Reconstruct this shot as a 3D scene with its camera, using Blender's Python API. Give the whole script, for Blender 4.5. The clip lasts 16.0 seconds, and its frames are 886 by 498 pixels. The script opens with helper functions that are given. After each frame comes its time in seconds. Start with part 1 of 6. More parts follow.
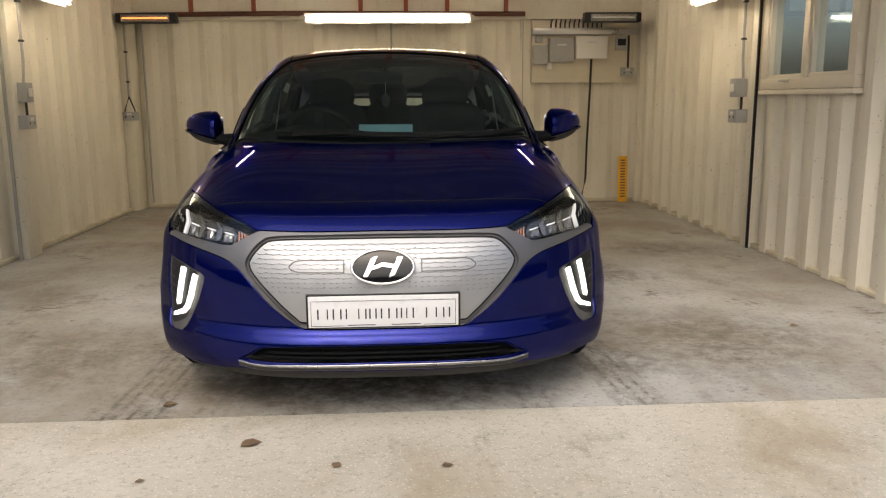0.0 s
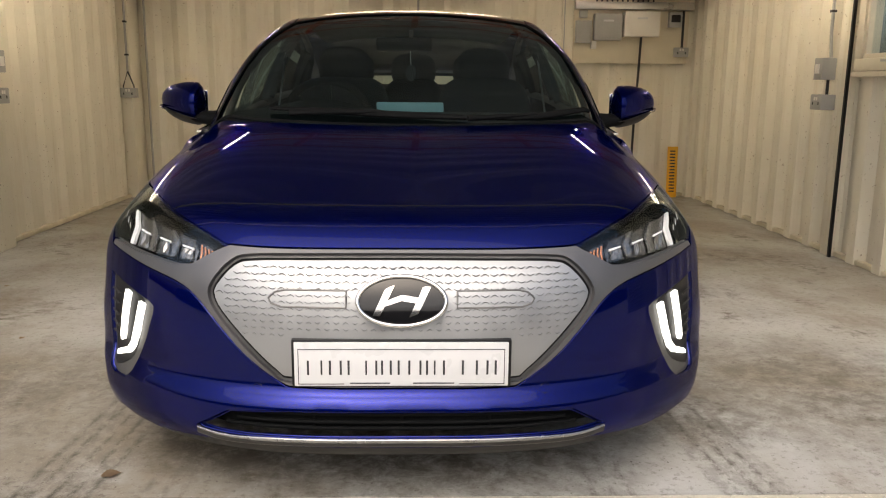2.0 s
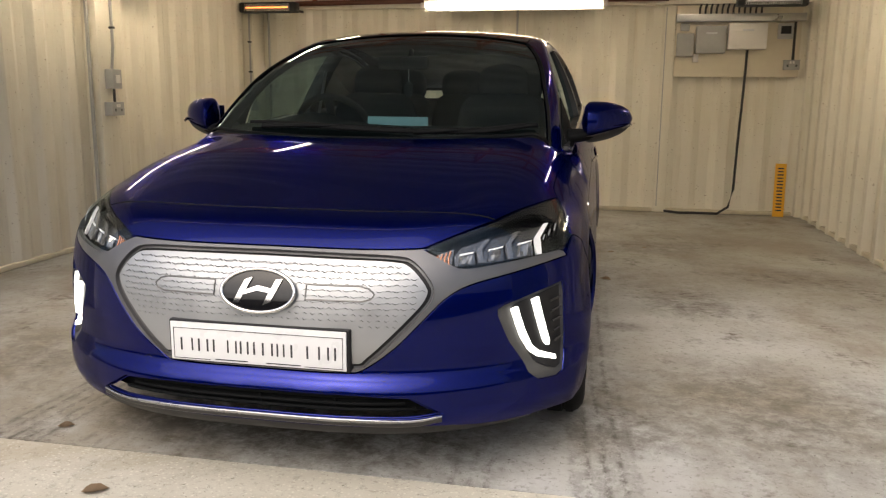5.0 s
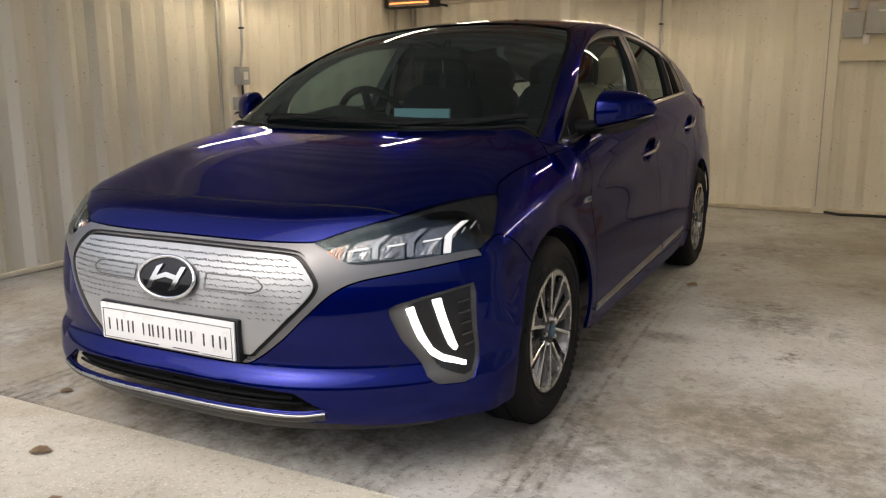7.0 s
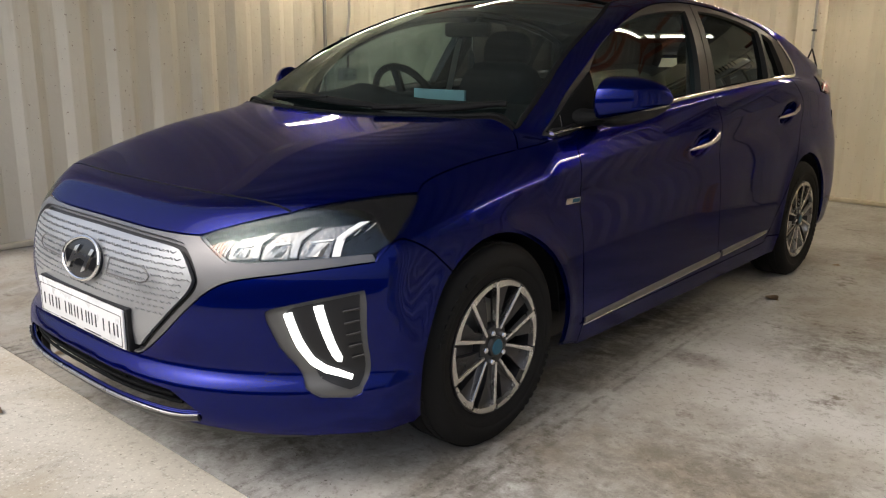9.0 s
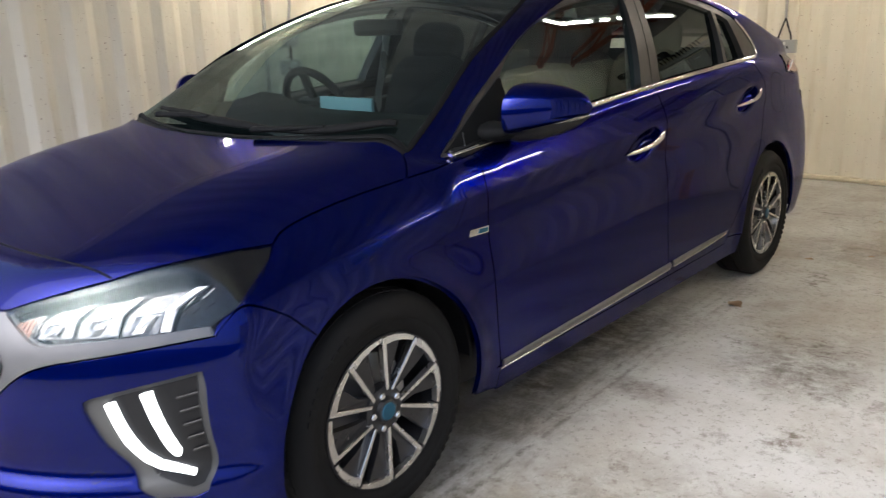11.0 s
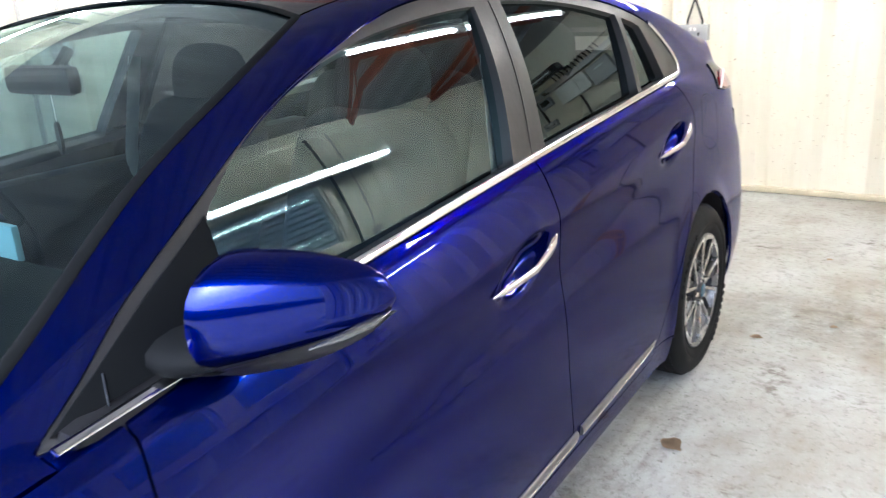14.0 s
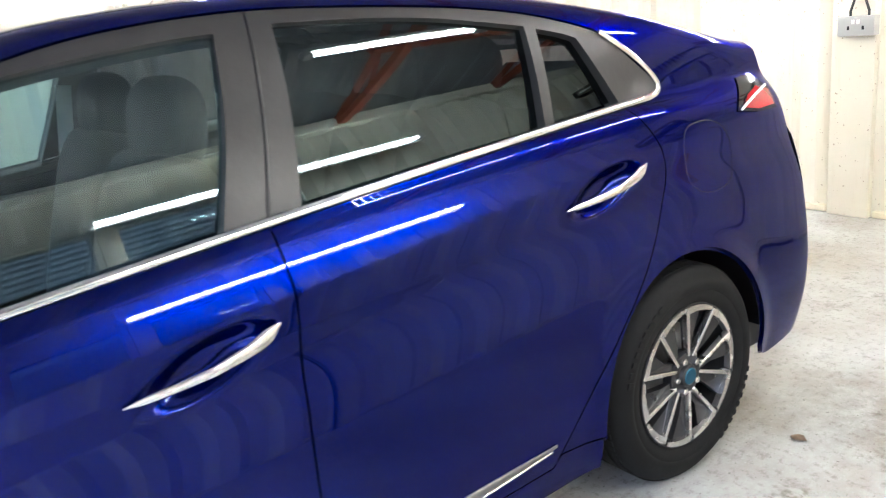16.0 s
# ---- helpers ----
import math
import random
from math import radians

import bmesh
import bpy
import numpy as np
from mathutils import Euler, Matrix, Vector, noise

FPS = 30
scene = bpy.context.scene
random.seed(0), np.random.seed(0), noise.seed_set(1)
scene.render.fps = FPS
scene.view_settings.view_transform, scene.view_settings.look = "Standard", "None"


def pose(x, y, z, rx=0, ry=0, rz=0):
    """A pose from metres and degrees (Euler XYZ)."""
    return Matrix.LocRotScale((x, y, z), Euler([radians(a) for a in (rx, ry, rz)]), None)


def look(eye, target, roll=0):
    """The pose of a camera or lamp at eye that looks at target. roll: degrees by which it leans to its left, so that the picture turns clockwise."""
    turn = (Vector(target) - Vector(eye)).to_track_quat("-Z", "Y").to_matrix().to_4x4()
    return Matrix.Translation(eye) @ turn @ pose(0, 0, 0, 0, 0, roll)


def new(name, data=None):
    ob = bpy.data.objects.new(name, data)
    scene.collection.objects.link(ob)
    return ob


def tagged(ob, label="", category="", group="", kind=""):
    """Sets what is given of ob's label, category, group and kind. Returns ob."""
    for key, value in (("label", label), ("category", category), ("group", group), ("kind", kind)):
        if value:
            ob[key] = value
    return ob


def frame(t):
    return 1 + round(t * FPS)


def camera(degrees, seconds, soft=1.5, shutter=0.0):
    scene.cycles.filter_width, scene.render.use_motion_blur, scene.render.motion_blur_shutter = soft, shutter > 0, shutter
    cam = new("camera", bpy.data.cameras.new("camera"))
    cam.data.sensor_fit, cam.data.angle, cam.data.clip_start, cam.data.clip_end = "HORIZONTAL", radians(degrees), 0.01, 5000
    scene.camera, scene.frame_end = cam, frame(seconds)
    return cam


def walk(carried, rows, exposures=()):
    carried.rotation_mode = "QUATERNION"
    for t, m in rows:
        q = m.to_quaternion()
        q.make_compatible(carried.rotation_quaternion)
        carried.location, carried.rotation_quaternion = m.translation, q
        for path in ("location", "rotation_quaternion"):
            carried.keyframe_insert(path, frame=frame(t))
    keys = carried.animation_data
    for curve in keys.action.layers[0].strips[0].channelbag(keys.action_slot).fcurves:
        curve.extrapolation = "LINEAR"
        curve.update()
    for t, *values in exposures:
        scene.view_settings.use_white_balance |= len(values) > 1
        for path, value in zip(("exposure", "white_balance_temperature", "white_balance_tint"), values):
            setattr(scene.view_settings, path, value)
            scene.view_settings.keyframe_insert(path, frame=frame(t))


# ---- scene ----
cam = camera(57.89, 16.0, soft=1.15, shutter=0.35)
PATH = [
    (0, (0.055, -2.684, 1.148), (0.166, -0.722, 0.781), -0.42),
    (0.5, (0.112, -2.394, 1.096), (0.196, -0.436, 0.698), -0.89),
    (1, (0.139, -2.158, 1.087), (0.181, -0.202, 0.669), -0.47),
    (1.5, (0.085, -1.918, 1.080), (0.123, 0.037, 0.659), 0.46),
    (2, (0.044, -1.837, 1.092), (0.101, 0.122, 0.692), 0.49),
    (2.5, (0.046, -1.846, 1.093), (0.109, 0.114, 0.698), 0.22),
    (3, (0.068, -1.866, 1.095), (0.114, 0.092, 0.689), 0.67),
    (3.5, (0.235, -1.964, 1.097), (0.204, -0.002, 0.709), 0.33),
    (3.7, (0.331, -2.026, 1.097), (0.262, -0.063, 0.721), 0.10),
    (5.8, (1.233, -1.912, 1.119), (0.649, -0.036, 0.744), 0.28),
    (6, (1.304, -1.885, 1.118), (0.676, -0.023, 0.745), 0.03),
    (6.5, (1.504, -1.704, 1.095), (0.756, 0.110, 0.708), 0.10),
    (7, (1.733, -1.596, 1.105), (0.835, 0.148, 0.714), -0.36),
    (7.5, (2.018, -1.526, 1.120), (1.006, 0.154, 0.728), 0.07),
    (8, (2.145, -1.409, 1.138), (1.036, 0.200, 0.714), 1.03),
    (8.2, (2.148, -1.283, 1.136), (0.999, 0.293, 0.695), 1.23),
    (10.3, (2.435, -0.726, 1.204), (1.061, 0.650, 0.737), -1.00),
    (10.5, (2.392, -0.663, 1.199), (1.030, 0.719, 0.718), -1.05),
    (11, (2.235, -0.457, 1.263), (0.964, 0.991, 0.728), -1.74),
    (11.5, (2.141, -0.289, 1.294), (0.970, 1.238, 0.747), -1.63),
    (12, (2.038, -0.066, 1.346), (0.905, 1.482, 0.779), -2.04),
    (12.5, (1.938, 0.095, 1.369), (0.918, 1.708, 0.771), -2.29),
    (13, (1.718, 0.317, 1.423), (0.913, 2.050, 0.832), -2.40),
    (13.5, (1.622, 0.535, 1.407), (0.749, 2.231, 0.804), -3.14),
    (14, (1.640, 0.819, 1.405), (0.562, 2.385, 0.785), -3.43),
    (14.5, (1.693, 1.090, 1.399), (0.465, 2.538, 0.772), -3.34),
    (15, (1.856, 1.345, 1.406), (0.508, 2.696, 0.806), -4.89),
    (15.5, (2.120, 1.581, 1.407), (0.623, 2.773, 0.827), -6.70),
    (16, (2.131, 1.866, 1.364), (0.578, 2.985, 0.785), -6.36),
]
EXPOSURES = [(0, 0.38, 6450, 10), (3.5, 0.50, 6500, 10), (7, 0.52, 6250, 10), (8.2, 0.57, 6150, 10), (10.4, 0.88, 5900, 10), (11.5, 1.5, 5400, 10), (12.5, 2.06, 5100, 10), (13.5, 2.2, 4950, 10), (14.5, 2.66, 4850, 10), (15.3, 2.52, 4900, 10), (16, 2.6, 4900, 10)]
walk(cam, [(t, look(eye, target, roll)) for t, eye, target, roll in PATH], EXPOSURES)

# ---- light ----
world = bpy.data.worlds.new("sky")
scene.world = world
world.use_nodes = True
wn, wl = world.node_tree.nodes, world.node_tree.links
sky = wn.new("ShaderNodeTexSky")
sky.sky_type, sky.sun_disc = "NISHITA", False
sky.sun_elevation, sky.sun_rotation = radians(48), radians(194)
sky.air_density, sky.dust_density = 1.0, 7.0
wl.new(sky.outputs["Color"], wn["Background"].inputs["Color"])
wn["Background"].inputs["Strength"].default_value = 0.14
sun_data = bpy.data.lights.new("sun", "SUN")
sun_data.energy, sun_data.angle, sun_data.color = 0.75, radians(70), (1.0, 0.96, 0.9)
sun = new("sun", sun_data)
sun.matrix_world = look((-2, -8, 9.2), (0, 0, 0))

# ---- materials ----
def material(name, colour, rough=0.5, metal=0.0, coat=0.0, spec=0.5, emit=None, strength=0.0):
    m = bpy.data.materials.new(name)
    m.use_nodes = True
    b = m.node_tree.nodes["Principled BSDF"]
    b.inputs["Base Color"].default_value = (*colour, 1)
    b.inputs["Roughness"].default_value = rough
    b.inputs["Metallic"].default_value = metal
    b.inputs["Coat Weight"].default_value = coat
    b.inputs["Coat Roughness"].default_value = 0.02
    b.inputs["Specular IOR Level"].default_value = spec
    if emit:
        b.inputs["Emission Color"].default_value = (*emit, 1)
        b.inputs["Emission Strength"].default_value = strength
    return m


class Nodes:
    """Short hand for wiring one material."""
    def __init__(self, m):
        self.t = m.node_tree
        self.bsdf = self.t.nodes["Principled BSDF"]

    def add(self, kind, **values):
        n = self.t.nodes.new(kind)
        for k, v in values.items():
            n.inputs[k.replace("_", " ")].default_value = v
        return n

    def link(self, a, b):
        self.t.links.new(a, b)

    def coords(self):
        return self.t.nodes.new("ShaderNodeTexCoord").outputs["Object"]

    def noise(self, vec, scale, detail=6.0, rough=0.6, distort=0.0):
        n = self.add("ShaderNodeTexNoise", Scale=scale, Detail=detail, Roughness=rough, Distortion=distort)
        self.link(vec, n.inputs["Vector"])
        return n.outputs["Fac"]

    def ramp(self, fac, *stops):
        r = self.t.nodes.new("ShaderNodeValToRGB")
        e = r.color_ramp.elements
        while len(e) < len(stops):
            e.new(0.5)
        for s, (p, c) in zip(e, stops):
            s.position, s.color = p, (*c, 1) if len(c) == 3 else c
        self.link(fac, r.inputs["Fac"])
        return r.outputs["Color"]

    def mix(self, fac, a, b, kind="MIX"):
        n = self.t.nodes.new("ShaderNodeMix")
        n.data_type, n.blend_type = "RGBA", kind
        for sock, v in ((n.inputs["Factor"], fac), (n.inputs[6], a), (n.inputs[7], b)):
            if hasattr(v, "links"):
                self.link(v, sock)
            else:
                sock.default_value = v if isinstance(v, (int, float)) else (*v, 1)
        return n.outputs[2]

    def bump(self, height, strength=0.3, dist=0.01):
        n = self.add("ShaderNodeBump", Strength=strength, Distance=dist)
        self.link(height, n.inputs["Height"])
        self.link(n.outputs["Normal"], self.bsdf.inputs["Normal"])

    def to(self, sock, name):
        self.link(sock, self.bsdf.inputs[name])

    def stretched(self, vec, s):
        n = self.t.nodes.new("ShaderNodeMapping")
        n.inputs["Scale"].default_value = s
        self.link(vec, n.inputs["Vector"])
        return n.outputs["Vector"]


def g3(v):
    return (v, v, v)


def wall_paint():
    m = material("cream wall paint", (0.72, 0.66, 0.52), 0.42)
    n = Nodes(m)
    v = n.coords()
    big = n.noise(v, 0.9, 5)
    runs = n.noise(n.stretched(v, (5, 5, 0.35)), 3.0, 6)
    spots = n.noise(v, 55, 3, 0.5)
    c = n.mix(n.ramp(big, (0.3, g3(0)), (0.7, g3(1))), (0.70, 0.655, 0.54), (0.78, 0.745, 0.64))
    c = n.mix(n.ramp(runs, (0.55, g3(0)), (0.78, g3(0.5))), c, (0.55, 0.47, 0.33))
    c = n.mix(n.ramp(spots, (0.685, g3(0)), (0.71, g3(0.75))), c, (0.30, 0.22, 0.14))
    n.to(c, "Base Color")
    n.to(n.ramp(runs, (0.2, g3(0.33)), (0.8, g3(0.6))), "Roughness")
    n.bump(n.noise(v, 18, 6), 0.25, 0.01)
    return m


def concrete(name, light, mid_tone, dark, marks=False):
    """Worn concrete: cloudy film, grime, specks and, where cars roll in, tyre tracks and painted bumper shade."""
    m = material(name, light, 0.6)
    n = Nodes(m)
    v = n.coords()
    big = n.noise(v, 0.7, 9, 0.66, 0.2)
    patch = n.noise(n.stretched(v, (1.0, 0.8, 1)), 2.1, 12, 0.74, 0.1)
    smear = n.noise(n.stretched(v, (1.6, 1.1, 1)), 2.6, 12, 0.78, 0.15)
    fine = n.noise(v, 34, 8, 0.75)
    grit = n.noise(v, 150, 3, 0.6)
    c = n.mix(n.ramp(big, (0.36, g3(0)), (0.62, g3(1))), light, mid_tone)
    c = n.mix(n.ramp(patch, (0.50, g3(0)), (0.68, g3(0.35))), c, tuple(0.72 * a for a in mid_tone))
    c = n.mix(n.ramp(smear, (0.575, g3(0)), (0.69, g3(0.7))), c, dark)
    c = n.mix(n.ramp(fine, (0.36, g3(0.6)), (0.47, g3(0))), c, tuple(0.55 * a for a in mid_tone))
    c = n.mix(n.ramp(grit, (0.60, g3(0)), (0.72, g3(0.45))), c, tuple(min(0.8, 1.25 * a) for a in light))
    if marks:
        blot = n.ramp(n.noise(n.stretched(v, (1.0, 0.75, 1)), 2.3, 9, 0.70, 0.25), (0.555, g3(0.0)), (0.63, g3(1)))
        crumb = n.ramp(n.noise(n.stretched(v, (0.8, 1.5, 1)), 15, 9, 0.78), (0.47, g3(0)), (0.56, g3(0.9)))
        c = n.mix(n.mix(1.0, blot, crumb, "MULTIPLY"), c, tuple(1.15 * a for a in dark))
    else:
        stone = n.t.nodes.new("ShaderNodeTexVoronoi")
        stone.inputs["Scale"].default_value = 62
        n.link(v, stone.inputs["Vector"])
        c = n.mix(n.ramp(stone.outputs["Distance"], (0.12, g3(0.55)), (0.30, g3(0))), c, tuple(min(0.8, 1.3 * a) for a in light))
    dots = n.noise(v, 75, 2, 0.5)
    c = n.mix(n.ramp(dots, (0.695, g3(0)), (0.72, g3(0.85))), c, tuple(0.8 * a for a in dark))
    brown = n.noise(n.stretched(v, (1.0, 0.7, 1)), 1.1, 10, 0.7, 0.3)
    c = n.mix(n.ramp(brown, (0.53, g3(0)), (0.66, g3(0.55))), c, tuple(a * b for a, b in zip(mid_tone, (0.72, 0.62, 0.48))))
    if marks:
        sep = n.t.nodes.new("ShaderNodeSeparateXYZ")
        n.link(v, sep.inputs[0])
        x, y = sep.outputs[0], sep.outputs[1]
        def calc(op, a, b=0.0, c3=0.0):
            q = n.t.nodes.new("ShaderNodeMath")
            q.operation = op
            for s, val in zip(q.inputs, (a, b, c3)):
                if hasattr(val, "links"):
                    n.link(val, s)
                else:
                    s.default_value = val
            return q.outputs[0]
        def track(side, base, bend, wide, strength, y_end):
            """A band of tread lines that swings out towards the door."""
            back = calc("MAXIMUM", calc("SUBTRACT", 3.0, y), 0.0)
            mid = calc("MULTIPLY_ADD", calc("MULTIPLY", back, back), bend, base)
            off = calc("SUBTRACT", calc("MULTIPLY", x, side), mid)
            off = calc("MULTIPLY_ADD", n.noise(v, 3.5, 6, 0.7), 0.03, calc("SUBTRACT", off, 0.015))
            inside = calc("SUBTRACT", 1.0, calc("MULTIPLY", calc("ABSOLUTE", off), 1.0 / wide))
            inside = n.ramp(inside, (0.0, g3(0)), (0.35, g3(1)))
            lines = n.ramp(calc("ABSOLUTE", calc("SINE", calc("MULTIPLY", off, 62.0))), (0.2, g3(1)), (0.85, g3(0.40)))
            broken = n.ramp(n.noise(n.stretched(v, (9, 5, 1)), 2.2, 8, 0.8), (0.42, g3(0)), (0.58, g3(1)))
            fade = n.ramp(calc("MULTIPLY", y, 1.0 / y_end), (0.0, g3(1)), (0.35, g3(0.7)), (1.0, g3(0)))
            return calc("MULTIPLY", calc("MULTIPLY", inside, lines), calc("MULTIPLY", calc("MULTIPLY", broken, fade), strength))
        def dark_spot(cx, cy, rx, ry, strength):
            """A ragged spot of trodden-in dirt and, below the bumper, of painted shade."""
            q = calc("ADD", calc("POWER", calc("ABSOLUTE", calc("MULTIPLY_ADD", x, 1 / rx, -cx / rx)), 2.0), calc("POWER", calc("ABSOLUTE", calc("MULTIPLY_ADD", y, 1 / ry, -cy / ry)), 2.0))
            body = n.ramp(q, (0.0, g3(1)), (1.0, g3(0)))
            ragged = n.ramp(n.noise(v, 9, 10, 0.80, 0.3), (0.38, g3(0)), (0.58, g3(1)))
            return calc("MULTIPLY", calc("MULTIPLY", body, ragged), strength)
        # the spots around (0.05, 0.44) and (-0.25, 0.62) also paint in the bumper's shade
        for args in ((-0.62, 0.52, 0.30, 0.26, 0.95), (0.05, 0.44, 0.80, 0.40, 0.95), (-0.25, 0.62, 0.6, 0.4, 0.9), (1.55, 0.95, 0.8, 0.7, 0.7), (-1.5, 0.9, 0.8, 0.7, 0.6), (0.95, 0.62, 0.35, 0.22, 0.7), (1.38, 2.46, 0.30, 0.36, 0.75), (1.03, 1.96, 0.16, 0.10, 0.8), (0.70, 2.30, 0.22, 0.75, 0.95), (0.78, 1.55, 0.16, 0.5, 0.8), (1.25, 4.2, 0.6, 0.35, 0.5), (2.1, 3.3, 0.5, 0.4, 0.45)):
            c = n.mix(dark_spot(*args), c, tuple(0.85 * a for a in dark))
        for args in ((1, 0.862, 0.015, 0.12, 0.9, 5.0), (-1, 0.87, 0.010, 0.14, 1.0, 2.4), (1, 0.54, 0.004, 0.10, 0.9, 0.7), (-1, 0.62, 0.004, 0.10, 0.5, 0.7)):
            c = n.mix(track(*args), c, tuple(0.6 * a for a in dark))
    n.to(c, "Base Color")
    n.to(n.ramp(patch, (0.3, g3(0.50)), (0.7, g3(0.8))), "Roughness")
    n.bump(n.mix(0.6, fine, smear), 0.25, 0.008)
    return m


def car_paint():
    """Blue pearl under a clear, glossy coat: a broad lobe of fine flakes and sharp reflections."""
    m = material("deep blue metallic paint", (0.002, 0.007, 0.16), 0.25, 0.9, 0.52, 0.0)
    b = m.node_tree.nodes["Principled BSDF"]
    b.inputs["Specular Tint"].default_value = (0.006, 0.03, 0.45, 1)
    b.inputs["Coat IOR"].default_value = 1.44
    n = Nodes(m)
    v = n.coords()
    flake = n.t.nodes.new("ShaderNodeTexVoronoi")
    flake.inputs["Scale"].default_value = 1800
    n.link(v, flake.inputs["Vector"])
    n.to(n.mix(n.ramp(flake.outputs["Color"], (0.2, g3(0)), (0.9, g3(1))), (0.0001, 0.0022, 0.058), (0.0002, 0.0064, 0.150)), "Base Color")
    dust = n.noise(v, 7, 7)
    n.to(n.ramp(dust, (0.4, g3(0.008)), (0.75, g3(0.020))), "Coat Roughness")
    return m


def glass(name, tint, rough=0.0, base=0.075, most=1.0):
    m = bpy.data.materials.new(name)
    m.use_nodes = True
    t = m.node_tree
    t.nodes.remove(t.nodes["Principled BSDF"])
    out = t.nodes["Material Output"]
    see, shine, mixer, fres = (t.nodes.new(k) for k in ("ShaderNodeBsdfTransparent", "ShaderNodeBsdfGlossy", "ShaderNodeMixShader", "ShaderNodeLayerWeight"))
    see.inputs["Color"].default_value = (*tint, 1)
    shine.inputs["Roughness"].default_value = rough
    shine.inputs["Color"].default_value = (0.60, 0.74, 0.78, 1)
    fres.inputs["Blend"].default_value = 0.5
    power, scale = t.nodes.new("ShaderNodeMath"), t.nodes.new("ShaderNodeMath")
    power.operation, scale.operation = "POWER", "MULTIPLY_ADD"
    power.inputs[1].default_value = 4.6
    scale.inputs[1].default_value, scale.inputs[2].default_value = most - base, base
    t.links.new(fres.outputs["Facing"], power.inputs[0])
    t.links.new(power.outputs[0], scale.inputs[0])
    t.links.new(scale.outputs[0], mixer.inputs["Fac"])
    t.links.new(see.outputs["BSDF"], mixer.inputs[1])
    t.links.new(shine.outputs["BSDF"], mixer.inputs[2])
    t.links.new(mixer.outputs["Shader"], out.inputs["Surface"])
    return m


def grained(name, colour, rough, amount=0.25, scale=40, metal=0.0, bump=0.15):
    """A plain stuff with two scales of unevenness."""
    m = material(name, colour, rough, metal)
    n = Nodes(m)
    v = n.coords()
    a, b = n.noise(v, scale / 12, 5), n.noise(v, scale, 4)
    lo = tuple(c * (1 - amount) for c in colour)
    hi = tuple(min(1, c * (1 + amount)) for c in colour)
    n.to(n.mix(n.mix(0.5, n.ramp(a, (0.3, g3(0)), (0.7, g3(1))), b), lo, hi), "Base Color")
    n.to(n.ramp(a, (0.3, g3(max(0.02, rough - 0.1))), (0.7, g3(min(1, rough + 0.1)))), "Roughness")
    if bump:
        n.bump(b, bump, 0.003)
    return m


WALL = wall_paint()
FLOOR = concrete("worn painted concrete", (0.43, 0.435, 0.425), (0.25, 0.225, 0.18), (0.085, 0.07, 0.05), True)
APRON = concrete("rough outdoor concrete", (0.52, 0.50, 0.43), (0.40, 0.37, 0.30), (0.19, 0.17, 0.13))
PAINT = car_paint()
CLEAR = glass("clear car glass", (0.50, 0.63, 0.64), 0.0, 0.13)
LENSGLASS = glass("clear lamp lens", (0.93, 0.93, 0.92), 0.0, 0.045, 0.5)
TINTED = glass("dark tinted glass", (0.10, 0.10, 0.11), 0.0, 0.09)
PANE = glass("window pane glass", (0.9, 0.93, 0.92))
BLACK = grained("black plastic", (0.009, 0.009, 0.010), 0.45)
BLACK.node_tree.nodes["Principled BSDF"].inputs["Specular IOR Level"].default_value = 0.3
GLOSSBLACK = material("gloss black", (0.006, 0.006, 0.007), 0.07, spec=0.4)
SATIN = grained("satin black trim", (0.026, 0.0245, 0.024), 0.42)
SATIN.node_tree.nodes["Principled BSDF"].inputs["Specular IOR Level"].default_value = 0.35
CHROME = material("chrome", (0.72, 0.71, 0.70), 0.09, 1.0)
GUNMETAL = grained("gunmetal grey paint", (0.135, 0.135, 0.14), 0.40, 0.1, 200, 0.7, 0.0)
RUBBER = grained("tyre rubber", (0.009, 0.009, 0.009), 0.8, 0.35, 60)
RUBBER.node_tree.nodes["Principled BSDF"].inputs["Specular IOR Level"].default_value = 0.15
RIM = grained("machined alloy", (0.62, 0.61, 0.59), 0.25, 0.08, 120, 0.95, 0.0)
RIMDARK = grained("dark grey alloy paint", (0.035, 0.035, 0.037), 0.35, 0.1, 100, 0.5, 0.0)
LED = material("lit led", (1, 1, 1), 0.4, emit=(1.0, 0.96, 0.86), strength=2.3)
TUBE = material("lit tube", (1, 1, 1), 0.4, emit=(1.0, 0.82, 0.58), strength=30.0)
REDSTEEL = grained("red oxide steel paint", (0.27, 0.062, 0.026), 0.5, 0.3, 30)
SHEET = grained("grey roof sheet", (0.28, 0.27, 0.255), 0.45, 0.15, 6)
GREYBOX = grained("grey metal box", (0.36, 0.36, 0.35), 0.42, 0.12, 50)
GALV = grained("galvanised steel", (0.45, 0.45, 0.44), 0.35, 0.2, 40, 0.8)
WHITEPLASTIC = grained("white plastic", (0.72, 0.70, 0.66), 0.4, 0.05, 50)
CABLE = grained("black cable sheath", (0.015, 0.015, 0.015), 0.5)
FABRIC = grained("dark seat cloth", (0.010, 0.012, 0.014), 0.9, 0.12, 25, 0.0, 0.0)
FABRIC.node_tree.nodes["Principled BSDF"].inputs["Specular IOR Level"].default_value = 0.06
YELLOW = grained("yellow sign", (0.80, 0.42, 0.02), 0.4, 0.08, 20)


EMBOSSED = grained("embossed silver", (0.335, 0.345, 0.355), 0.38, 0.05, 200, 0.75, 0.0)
# the same silver made darker, to paint in the shade of the pressed arcs
EMBOSSSHADE = grained("shaded embossed silver", (0.22, 0.225, 0.23), 0.40, 0.05, 200, 0.75, 0.0)
AMBER = material("amber reflector", (0.50, 0.21, 0.11), 0.2, 0.2)
CLEARPOST = grained("frosted clear plastic", (0.30, 0.305, 0.31), 0.16, 0.08, 90, 0.75, 0.0)


